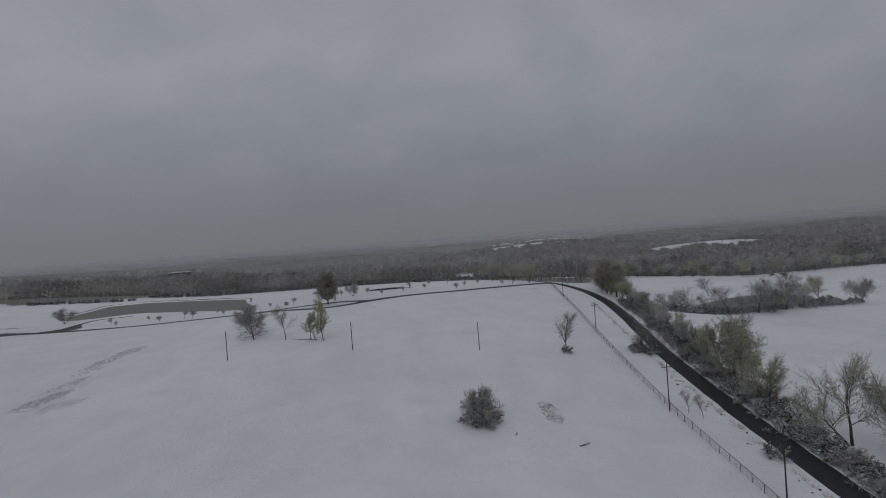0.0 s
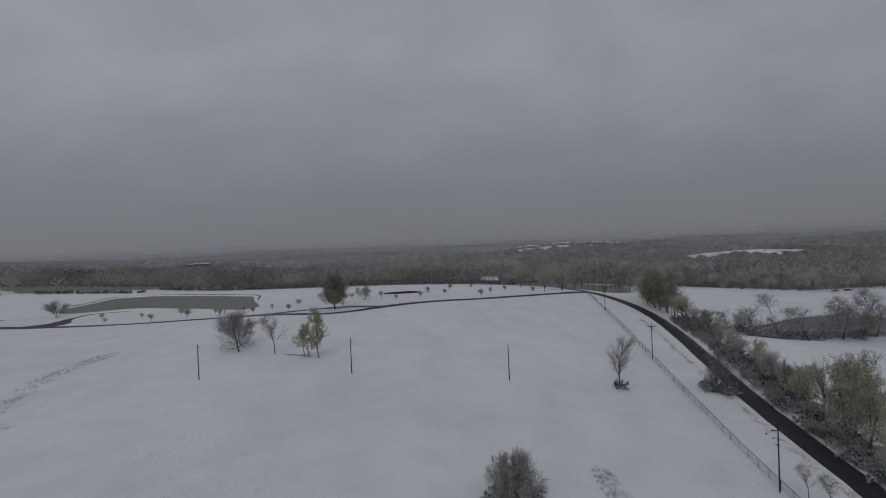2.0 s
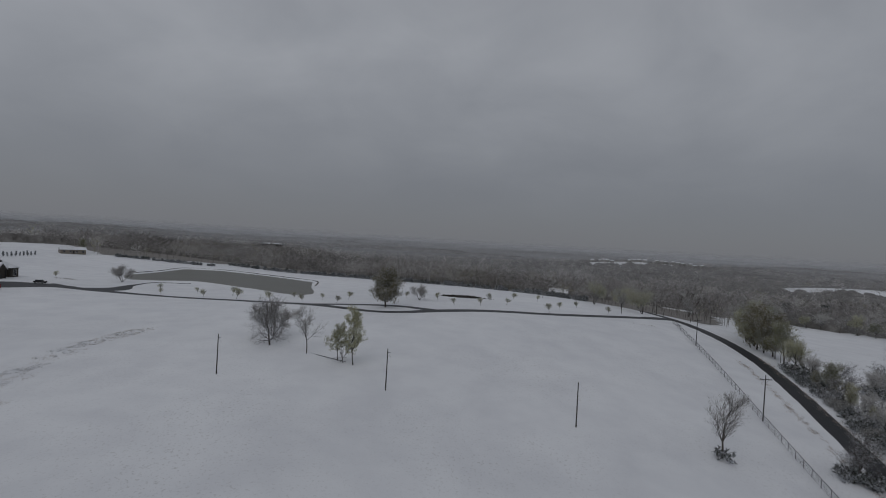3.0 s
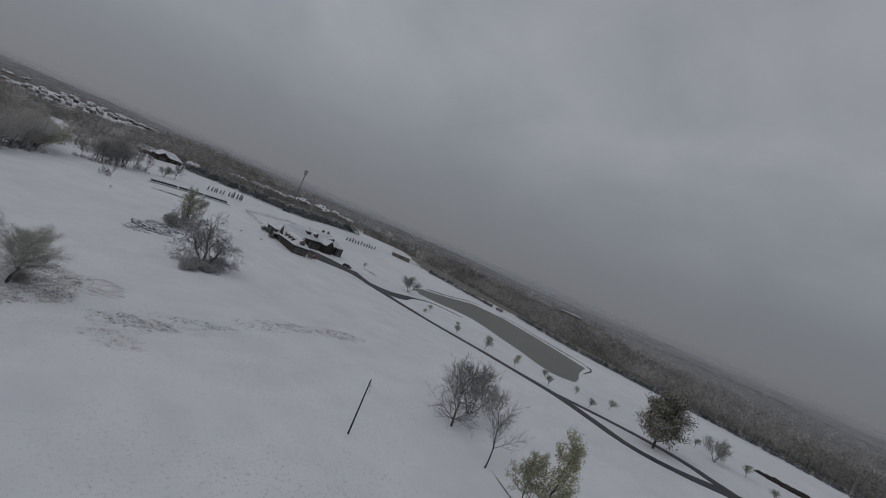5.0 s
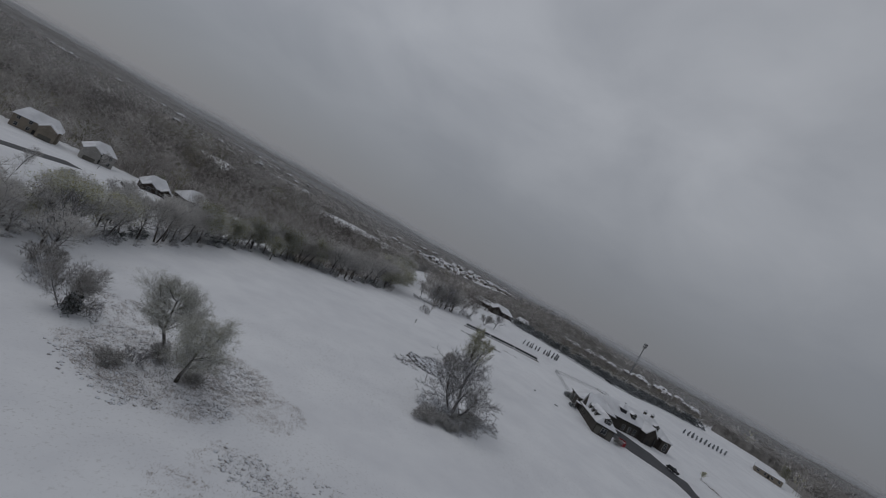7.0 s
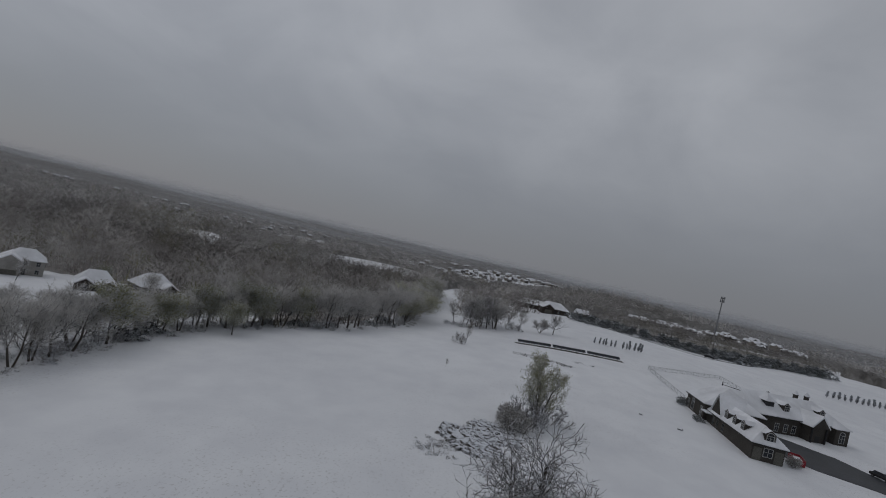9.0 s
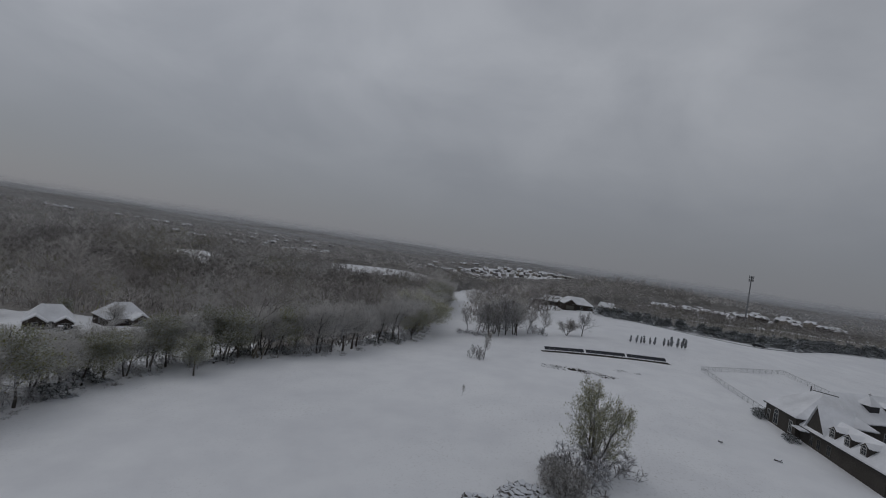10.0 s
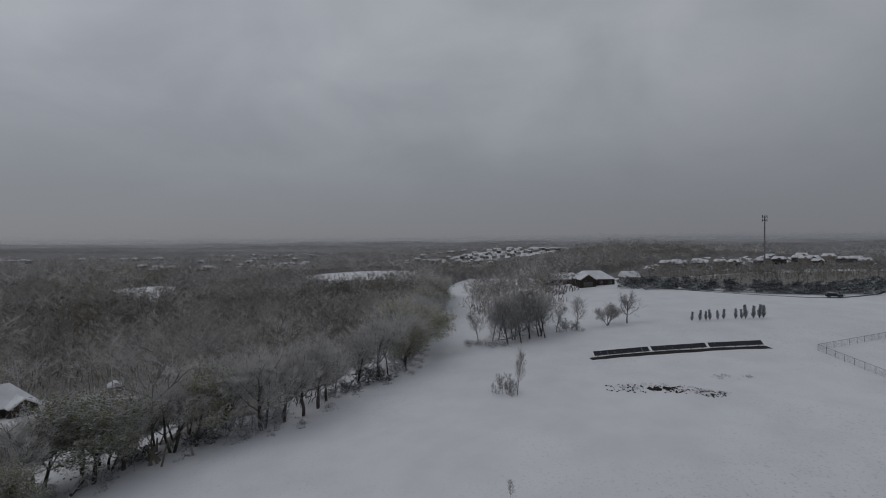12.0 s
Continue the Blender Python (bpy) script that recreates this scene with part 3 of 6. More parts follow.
tree_model("lacy", "bare_tree", 17, 11, 0.26, kids=(3, 2, 2), pieces=(6, 4, 3), angle=(0.95, 0.8, 0.8), shrink=(0.55, 0.5, 0.5), spray=(1, 0.5, 0.011), spray_from=3, clear=0.2, up=0.02, wob=0.18, top=3,
           start=[(0.15, 0, 0.1, 0.12, 1), (-0.2, 0.1, -0.45, -0.1, 0.8), (0.2, 0.1, 0.55, 0.3, 0.75)])
tree_model("round", "bare_tree", 25, 11, 0.22, kids=(5, 3, 2), pieces=(6, 3, 2), angle=(1.2, 0.8, 0.75), shrink=(0.46, 0.55, 0.5), spray=(4, 0.55, 0.013), clear=0.16, up=0.05, wob=0.12, twig_mat=TWIG_BARE)
tree_model("oval", "bare_tree", 26, 11, 0.2, kids=(4, 3, 2), pieces=(6, 3, 2), angle=(0.7, 0.65, 0.7), shrink=(0.4, 0.5, 0.5), spray=(4, 0.5, 0.013), clear=0.18, up=0.13, wob=0.09)
tree_model("vase", "budding_tree", 27, 11, 0.17, kids=(2, 2, 2), pieces=(6, 4, 2), angle=(0.7, 0.7, 0.75), shrink=(0.34, 0.5, 0.5), spray=(3, 0.5, 0.011), leaf=(5, 0.085, 0.22), leaf_mat=OLIVE, leaf_from=2, clear=0.12, wob=0.13, up=0.07, top=2,
           start=[(0.1, 0, 0.05, 0.02, 1), (-0.15, 0.1, -0.2, 0.1, 0.85), (0.15, 0.05, 0.32, -0.1, 0.9)])
tree_model("airy", "budding_tree", 29, 11, 0.15, kids=(3, 2, 2), pieces=(6, 3, 2), angle=(0.85, 0.75, 0.7), shrink=(0.3, 0.5, 0.5), spray=(2, 0.45, 0.012), leaf=(8, 0.12, 0.22), leaf_from=2, clear=0.26, wob=0.15, up=0.08)
tree_model("crooked", "budding_tree", 30, 11, 0.2, kids=(2, 3, 2), pieces=(6, 4, 3), angle=(0.8, 0.75, 0.75), shrink=(0.5, 0.48, 0.5), spray=(2, 0.5, 0.012), leaf=(1, 0.085, 0.2), leaf_from=2, clear=0.25, wob=0.17, up=0.12,
           start=[(0.1, 0, 0.1, 0.05, 1), (-0.15, 0.1, -0.38, 0.12, 0.85)])
tree_model("oak", "budding_tree", 19, 11, 0.24, kids=(5, 3, 3), angle=(1.0, 0.8, 0.75), spray=(3, 0.6, 0.016), leaf=(26, 0.042, 0.28), leaf_mat=BUDS, twig_mat=FROST, clear=0.24, up=0.1, shrink=(0.5, 0.55, 0.5))
tree_model("slender", "bare_tree", 21, 11, 0.14, kids=(3, 3, 2), angle=(0.7, 0.65, 0.65), spray=(3, 0.7, 0.015), clear=0.3, up=0.1, shrink=(0.4, 0.55, 0.5))
tree_model("budding", "budding_tree", 33, 11, 0.19, kids=(3, 3, 2), angle=(0.8, 0.75, 0.7), spray=(2, 0.7, 0.015), leaf=(7, 0.13, 0.3), leaf_from=3, clear=0.28, wob=0.16)
tree_model("budding2", "budding_tree", 35, 11, 0.2, kids=(3, 3, 2), angle=(0.8, 0.8, 0.7), spray=(2, 0.7, 0.015), leaf=(7, 0.12, 0.3), leaf_from=3, clear=0.3, wob=0.16,
           start=[(0.2, 0, 0.3, 0.05, 1), (-0.2, 0.1, -0.35, 0.1, 0.9)])
tree_model("greenish", "budding_tree", 37, 11, 0.2, angle=(0.85, 0.75, 0.7), spray=(3, 0.7, 0.02), leaf=(6, 0.13, 0.42), leaf_mat=OLIVE, clear=0.3, up=0.12)
tree_model("tallbud", "budding_tree", 39, 11, 0.16, kids=(3, 3, 2), pieces=(7, 4, 2), angle=(0.85, 0.75, 0.75), shrink=(0.36, 0.5, 0.5), spray=(3, 0.6, 0.016), leaf=(2, 0.1, 0.25), leaf_from=2, clear=0.12, wob=0.13, up=0.12,
           start=[(0.2, 0, 0.08, 0.03, 1), (-0.2, 0.1, -0.22, 0.1, 0.72)])
tree_model("fan", "budding_tree", 44, 11, 0.17, kids=(3, 2, 2), pieces=(6, 4, 3), angle=(0.62, 0.7, 0.8), shrink=(0.52, 0.5, 0.5), spray=(3, 0.6, 0.014), leaf=(1, 0.1, 0.18), leaf_mat=OLIVE, leaf_from=2, clear=0.25, wob=0.1, up=0.14)
tree_model("fan2", "budding_tree", 47, 11, 0.16, kids=(3, 2, 2), pieces=(6, 4, 3), angle=(0.68, 0.75, 0.8), shrink=(0.5, 0.5, 0.5), spray=(2, 0.6, 0.014), leaf=(2, 0.12, 0.22), leaf_from=2, clear=0.22, wob=0.16, up=0.1,
           start=[(0.2, 0, 0.18, 0.05, 1), (-0.2, 0.1, -0.2, 0.1, 0.85)])
tree_model("leafy", "leafy_tree", 41, 11, 0.25, kids=(5, 3, 2), angle=(1.0, 0.75, 0.7), spray=(2, 0.6, 0.02), leaf=(12, 0.16, 0.42), leaf_mat=LEAF_RUST, clear=0.18, shrink=(0.45, 0.5, 0.5))
tree_model("frosted", "snowy_tree", 52, 10, 0.2, kids=(4, 3, 2), shrink=(0.58, 0.55, 0.5), angle=(0.95, 0.75, 0.8), spray=(4, 0.6, 0.02), clear=0.3, up=0.1, twig_mat=FROST)
tree_model("frosted2", "snowy_tree", 54, 10, 0.17, kids=(3, 3, 2), angle=(0.8, 0.75, 0.8), spray=(4, 0.6, 0.02), clear=0.28, up=0.1, twig_mat=FROST,
           start=[(0.2, 0, 0.14, 0.03, 1), (-0.2, 0.1, -0.16, 0.1, 0.9)])
tree_model("snag", "dead_tree", 61, 9, 0.28, kids=(2, 2, 1), angle=(0.7, 0.7, 0.7), spray=None, clear=0.35, up=0.1, wob=0.2, top=3)
tree_model("bush", "bush", 71, 5, 0.07, category="bush", kids=(2, 2, 2), pieces=(4, 3, 2), angle=(0.7, 0.7, 0.7), spray=(2, 0.5, 0.034), clear=0.05, up=0.0, wob=0.16, start=RING + [(0.5, 0.2, 0.3, -0.2, 0.95), (-0.3, 0.1, -0.2, 0.3, 0.95)])
DOME = [(0.5 * math.cos(2.4 * k), 0.5 * math.sin(2.4 * k), 0.085 * k * math.cos(2.4 * k), 0.085 * k * math.sin(2.4 * k), 1.0 - 0.012 * k) for k in range(17)]
tree_model("dome", "bush", 72, 7, 0.07, category="bush", kids=(2, 2, 2), pieces=(4, 3, 2), angle=(0.75, 0.75, 0.8), spray=(3, 0.55, 0.022), clear=0.02, up=0.02, wob=0.15, start=DOME)
tree_model("thicket", "bush", 73, 3, 0.035, category="bush", kids=(2, 2), pieces=(3, 2), angle=(0.8, 0.9), spray=(4, 0.6, 0.03), spray_from=1, clear=0.05, up=-0.05, wob=0.25, start=RING, twig_mat=BRUSH)
tree_model("dark_shrub", "evergreen_shrub", 75, 3, 0.04, category="bush", kids=(2, 2), pieces=(3, 2), angle=(0.7, 0.8), spray=(6, 0.45, 0.06), spray_from=1, clear=0.05, up=-0.05, wob=0.2, start=RING, twig_mat=EVERGREEN)
tree_model("cedar", "evergreen_tree", 77, 6, 0.1, kids=(6, 3), pieces=(7, 3), angle=(1.35, 0.7), shrink=(0.36, 0.5), spray=(4, 0.55, 0.09), spray_from=1, clear=0.05, up=0.05, wob=0.08, twig_mat=EVERGREEN)
tree_model("arborvitae", "arborvitae", 79, 3, 0.05, kids=(6, 3), pieces=(6, 2), angle=(0.7, 0.6), shrink=(0.24, 0.5), spray=(6, 0.3, 0.035), spray_from=1, clear=0.1, up=0.3, wob=0.03, twig_mat=ARBOR)
tree_model("sapling", "sapling", 81, 3, 0.035, kids=(3, 2, 2), pieces=(4, 2, 2), angle=(0.55, 0.6, 0.6), spray=(3, 0.25, 0.012), leaf=(3, 0.07, 0.12), clear=0.3)


# ---- woods: a few simple trees, many times over, in one mesh ----
def far_tree(seed, limbs, branches, twigs, width, undergrowth=0):
    """A bare tree of unit height: trunk, limbs that fork into branches, branches that fork into fine twigs."""
    rs = np.random.default_rng(seed)
    v, f = [], []

    def blade(o, e, w, end=0.5):
        s = np.cross(e - o, rs.normal(0, 1, 3))
        s = s / (np.linalg.norm(s) + 1e-9) * w
        i = len(v)
        v.extend([o - s, o + s, e + s * end, e - s * end])
        f.append((i, i + 1, i + 2, i + 3))

    def toward(d, spread, lift):
        d = d / (np.linalg.norm(d) + 1e-9) + rs.normal(0, spread, 3) + (0, 0, lift)
        return d / np.linalg.norm(d)

    top = np.array([rs.normal(0, 0.04), rs.normal(0, 0.04), rs.uniform(0.66, 0.8)])
    for k in range(2):
        blade(np.zeros(3) - (0, 0, 0.05), top, 0.009, 0.3)
    wide = rs.uniform(0.2, 0.33)
    for k in range(limbs):
        t = (k + 0.5) / limbs
        a = 2.4 * k + rs.uniform(-0.5, 0.5)
        o = top * (1.0 - 0.62 * t)
        reach = wide * (0.2 + 0.85 * math.sin(0.3 + 2.3 * t))
        hub = o + np.array([math.cos(a) * reach, math.sin(a) * reach, rs.uniform(0.1, 0.2)])
        blade(o, hub, 0.0055)
        for b in range(branches):
            p = o + (hub - o) * rs.uniform(0.55, 1.0)
            d = toward(hub - o, 0.5, 0.5)
            q = p + d * rs.uniform(0.08, 0.16)
            blade(p, q, max(width, 0.0045), 0.6)
            for c in range(twigs):
                u = p + (q - p) * rs.uniform(0.35, 1.0)
                blade(u, u + toward(d, 0.75, 0.12) * rs.uniform(0.035, 0.075), width * rs.uniform(0.6, 1.3))
    for k in range(undergrowth):
        a, r = rs.uniform(0, 6.283), 0.4 * math.sqrt(rs.random())
        o = np.array([math.cos(a) * r, math.sin(a) * r, rs.uniform(-0.01, 0.05)])
        blade(o, o + rs.normal(0, 0.05, 3) + (0, 0, rs.uniform(0.05, 0.16)), 0.012, 0.7)
    return np.array(v), np.array(f)


NEAR_SET = [far_tree(100 + k, 9 + k % 3, 5, 5, 0.0027, 20) for k in range(9)]
MID_SET = [far_tree(200 + k, 7, 3, 3, 0.0075) for k in range(7)]
FAR_SET = [far_tree(300 + k, 6, 3, 0, 0.018) for k in range(6)]


def woods(name, ring, spacing, height, models, label, keep_out=(), seed=1, low=0.7, bins=(0.3, 0.64, 1.0, 1.12)):
    """Trees at uneven spacing; each sort of tree has its own twigs and grows in loose groups."""
    rs = np.random.default_rng(seed)
    px_, py_ = np.array(ring, float).T
    x, y = np.meshgrid(np.arange(px_.min(), px_.max(), spacing), np.arange(py_.min(), py_.max(), spacing))
    x = (x + rs.uniform(-0.6, 0.6, x.shape) * spacing).ravel()
    y = (y + rs.uniform(-0.6, 0.6, y.shape) * spacing).ravel()
    ok = inside_depth(x, y, ring) > 0
    for r in keep_out:
        ok &= inside_depth(x, y, r) < 0
    x, y = x[ok], y[ok]
    z = land(x, y)
    # stands of taller and lower growth
    stand = 0.95 + 0.2 * np.sin(x / 23 + 2 * np.sin(y / 31)) * np.sin(y / 19 + np.sin(x / 37)) + 0.1 * np.sin(x / 61 - y / 47)
    lot = 0.5 + 0.22 * np.sin(x / 29 + 1.3 * np.sin(y / 41)) + 0.16 * np.sin(y / 17 - x / 53) + rs.normal(0, 0.24, len(x))
    sort = np.digitize(lot, bins)
    pick = rs.integers(0, len(models), len(x))
    for kind, (mat, words) in enumerate(SORTS):
        vs, fs, tones, base = [], [], [], 0
        for m, (v, f) in enumerate(models):
            at = np.flatnonzero((pick == m) & (sort == kind))
            n = len(at)
            h, a, w = height * rs.uniform(low, 1.15, n) * stand[at] * (1.0, 1.08, 1.0, 0.92, 0.95)[kind], rs.uniform(0, 6.28, n), rs.uniform(0.9, 1.5, n)
            c, s = np.cos(a), np.sin(a)
            vx = (v[None, :, 0] * c[:, None] - v[None, :, 1] * s[:, None]) * (h * w)[:, None] + x[at][:, None]
            vy = (v[None, :, 0] * s[:, None] + v[None, :, 1] * c[:, None]) * (h * w)[:, None] + y[at][:, None]
            vz = v[None, :, 2] * h[:, None] + z[at][:, None]
            vs.append(np.stack([vx, vy, vz], -1).reshape(-1, 3))
            fs.append((f[None] + (base + np.arange(n) * len(v))[:, None, None]).reshape(-1, 4))
            tones.append(np.repeat(np.clip(0.5 + 0.25 * np.sin(x[at] / 13 + y[at] / 17) + rs.normal(0, 0.22, n), 0, 1), len(v)))
            base += n * len(v)
        if base:
            me = fast_mesh(name, np.concatenate(vs), np.concatenate(fs), mat)
            me.attributes.new("tone", "FLOAT", "POINT").data.foreach_set("value", np.concatenate(tones).astype(np.float32))
            tagged(new(name, me), label + ", " + words, "woods", kind="stuff")


def wood_floor(name, ring, keep_out=()):
    """Leaf litter and thin snow under the trees."""
    px_, py_ = np.array(ring, float).T
    xs, ys = np.arange(px_.min(), px_.max() + 3, 3.0), np.arange(py_.min(), py_.max() + 3, 3.0)
    x, y = np.meshgrid(xs, ys, indexing="ij")
    i = np.arange(x.size).reshape(x.shape)
    cells = np.stack([i[:-1, :-1], i[1:, :-1], i[1:, 1:], i[:-1, 1:]], -1).reshape(-1, 4)
    cx, cy = (x[:-1, :-1] + 1.5).ravel(), (y[:-1, :-1] + 1.5).ravel()
    # a ragged rim
    rim = 2.5 + 2.5 * np.sin(cx / 5.3 + np.sin(cy / 3.1)) * np.sin(cy / 4.7)
    ok = inside_depth(cx, cy, ring) > rim + 4
    for r in keep_out:
        ok &= inside_depth(cx, cy, r) < 0
    z = land(x, y) + 0.1
    ob = new(name, fast_mesh(name, np.stack([x, y, z], -1).reshape(-1, 3), cells[ok], LITTER))
    return tagged(ob, "leaf litter and patchy snow under bare trees", "woodland floor", kind="structure")
BARE = "bare deciduous tree with snow along its limbs"
plant("dome", 3.2, 97.4, 7.4, 20, "large round leafless bush dusted with snow", wide=0.78)
for dx, dy, h in ((0.4, -1.2, 2.2), (-1.9, -0.4, 1.9), (2.1, 0.2, 2.0)):
    plant("dark_shrub", 3.2 + dx, 97.4 + dy, h, 60 * dx, "dark low growth round the foot of a bush", "growth under the bush", wide=1.2)
plant("oval", 29.8, 141.9, 11.3, 70, "bare upright tree in the snowy pasture", wide=1.0)
plant("dark_shrub", 29.9, 141.5, 1.9, 20, "low brush at the foot of a bare tree")
plant("round", -63.6, 156.0, 12.0, 10, "dark bare tree in the pasture row", "pasture trees", wide=0.95)
plant("multi", -67.5, 164.0, 10.0, 75, "rounded bare tree behind the pasture row", "pasture trees")
plant("slender", -52.6, 152.8, 11.0, 50, "slender bare tree in the pasture row", "pasture trees")
plant("airy", -44.1, 150.6, 9.8, 80, "young tree with pale yellow-green leaves", "pasture trees", lean=(0, -10), wide=0.85)
plant("airy", -43.3, 150.2, 7.4, 190, "young tree with pale yellow-green leaves", "pasture trees", lean=(0, -22), wide=0.7)
plant("snag", -42.6, 149.9, 5.0, 20, "short broken dead trunk among young trees", "pasture trees", wide=0.6)
plant("airy", -40.1, 149.3, 12.4, 200, "leaning tree with yellow-green spring leaves", "pasture trees", lean=(0, 15), wide=0.8)
plant("leafy", -54.2, 213.0, 14.0, 30, "full-crowned tree with olive and rusty leaves on the drive island", wide=0.95)
plant("multi", -48.5, 238.0, 6.5, 30, "small round bare tree on the lawn", wide=1.1)
plant("greenish", -345, 366, 11.0, 40, "olive-leaved tree standing beside a pale shed", wide=0.9)
plant("multi", -203, 256.5, 9.0, 110, "round bare tree at the pond's end", wide=1.1)
plant("lacy", -145.5, 138.6, 15.5, 15, "wide bare tree with snow-laden limbs in brush", wide=1.2)
plant("oak", -109.9, 100.2, 10.6, 140, "spreading tree with a hazy grey-green crown of twigs", wide=1.2)
plant("oak", -117.6, 93.8, 11.0, 60, "spreading tree with a hazy grey-green crown of twigs", wide=1.2)
plant("vase", -191.5, 144, 13.8, 60, "tall spreading tree in thin olive leaf beside a brush pile", wide=0.85)
plant("multi", -115.5, 79.5, 8.0, 15, "bare tree with snow above a pale shrub")
plant("frosted", -128, 66, 10.5, 90, "tall snow-laced tree at the field corner", wide=1.2)
plant("frosted2", -124, 58, 11.5, 30, "tall snow-laced tree at the field corner", wide=1.1)
plant("cedar", -114.5, 81.6, 3.4, 30, "snow-laden evergreen above rough grass", wide=0.9)
plant("spread2", -134, 60, 12.0, 130, BARE)
for k, (x, y, h, w) in enumerate(((-113.5, 95.5, 2.6, 1.0), (-116, 81.5, 3.4, 0.8), (-106.5, 93, 2.3, 1.1), (-109.5, 94.6, 2.2, 0.8), (-125, 68, 4.5, 1.1), (-122, 73, 4.0, 1.0), (-111, 101.5, 2.0, 1.1))):
    plant("thicket" if k % 2 else "bush", x, y, h, 47 * k, "low shrub bowed under snow in rough grass", "shrubs in the rough grass", wide=w)
for k, (x, y, h, w) in enumerate(((-147, 137, 2.6, 1.7), (-141, 135, 2.4, 1.8), (-149, 143, 2.4, 1.7), (-151, 147, 1.8, 1.5), (-138, 133, 2.0, 1.6), (-144, 141, 2.4, 1.8), (-143, 137.5, 2.6, 1.7), (-140, 138.5, 2.0, 1.6))):
    plant("bush" if k % 3 else "thicket", x, y, h, 61 * k, "tangled brush at the foot of a bare tree", "tangled brush", wide=w)
for k, (x, y, h, w) in enumerate(((-188, 141.5, 4.6, 0.9), (-184, 139, 4.4, 1.0), (-191, 145.5, 4.2, 1.0), (-189, 139, 3.2, 1.1))):
    plant("bush" if k % 2 else "thicket", x, y, h, 33 * k, "dense grey bush beside a brush pile", "bushes by the brush pile", wide=w)
plant("slender", -253, 129.2, 8.4, 0, "thin bare sapling standing in snow", wide=0.55)
plant("thicket", -254.4, 127.2, 3.4, 0, "dark scrub beside a thin sapling", wide=0.6)
plant("slender", -219, 125.2, 2.2, 40, "thin bare sapling standing in snow", wide=0.8)
# saplings along the drive
for k, (x, y) in enumerate(((-157, 229), (-169, 243), (-136, 228), (-150, 242), (-121, 227.5), (-131, 239.6), (-113, 236), (-104, 223.5), (-98, 232), (-89.3, 221.2), (-85.8, 230.9), (-74.7, 219.0), (-75.3, 231.7),
                            (-55.5, 244), (-41.5, 239.1), (-33.1, 228.5), (-24.1, 233.7), (-22.7, 248.8), (-15.2, 241.8), (-14.1, 262.8), (-4, 272), (5, 248), (1, 236), (12, 262), (24, 258))):
    plant("sapling", x, y, 2.6 + 0.8 * ((k * 7) % 5) / 4 + (1.4 if k in (4, 5) else 0), 50 * k, "staked young tree beside the drive", "young trees along the drive", wide=1.25)
for x, y, h in ((14, 300, 5.5), (22, 296, 7), (-2, 305, 5)):
    plant("spread", x, y, h, 9 * x, "small snowy tree on the lawn", "lawn trees")
for k, (x, y, h) in enumerate(((31, 272, 11), (43, 292, 12), (66, 300, 12), (36, 306, 12), (48, 322, 13), (24, 318, 12))):
    plant("budding2" if k % 2 else "slender", x, y, h, 40 * k, "tree in first leaf near the road junction", "junction trees", wide=1.1)
# evergreens in two short rows
for k in range(13):
    if k != 6:
        plant("arborvitae", -306.6 - 0.08 * k, 181.7 + 1.62 * k + (0.5 if k % 3 else 0), 2.6 + (0.9 if k > 8 else 0) + 0.3 * (k % 2), 70 * k, "small dark evergreen in a planted row", "evergreens by the panels", wide=0.85)
for k in range(11):
    plant("arborvitae", -322 - 1.2 * k, 286 + 3.4 * k, 2.8 + 0.3 * (k % 3), 70 * k, "small dark evergreen in a planted row", "evergreens by the shed", wide=1.1)

# copse beside the panels
rc = random.Random(5)
for k, (x, y, h) in enumerate(((-301, 127, 10), (-298, 131, 12), (-303, 133, 12), (-297, 134.5, 11), (-301, 137, 13), (-305, 129, 12), (-307, 135, 13), (-303, 140, 12), (-300, 141, 11), (-308, 141, 12),
                               (-306, 145, 8), (-312, 138, 12), (-315, 131, 12), (-304, 123.5, 9), (-318, 142, 11))):
    plant(("slender", "round", "frosted2", "slender", "spread2")[k % 5], x, y, h * 1.05, 67 * k, "bare tree in the copse beside the corridor of snow", "copse", wide=1.05)
plant("slender", -307, 150.5, 9.5, 30, BARE)
plant("thicket", -306, 148, 3.5, 30, "thin brush under a bare tree")
plant("spread", -309.5, 165.2, 9.5, 100, "bare round-headed tree on the open snow")
plant("multi", -308.5, 159.5, 6.8, 10, "small bare tree on the open snow", wide=1.1)
for k, (x, y) in enumerate(((-299, 125), (-296, 128.5), (-302, 121.5))):
    plant("thicket", x, y, 1.6, 30 * k, "low snow-covered scrub at the copse", "scrub at the copse", wide=1.6)

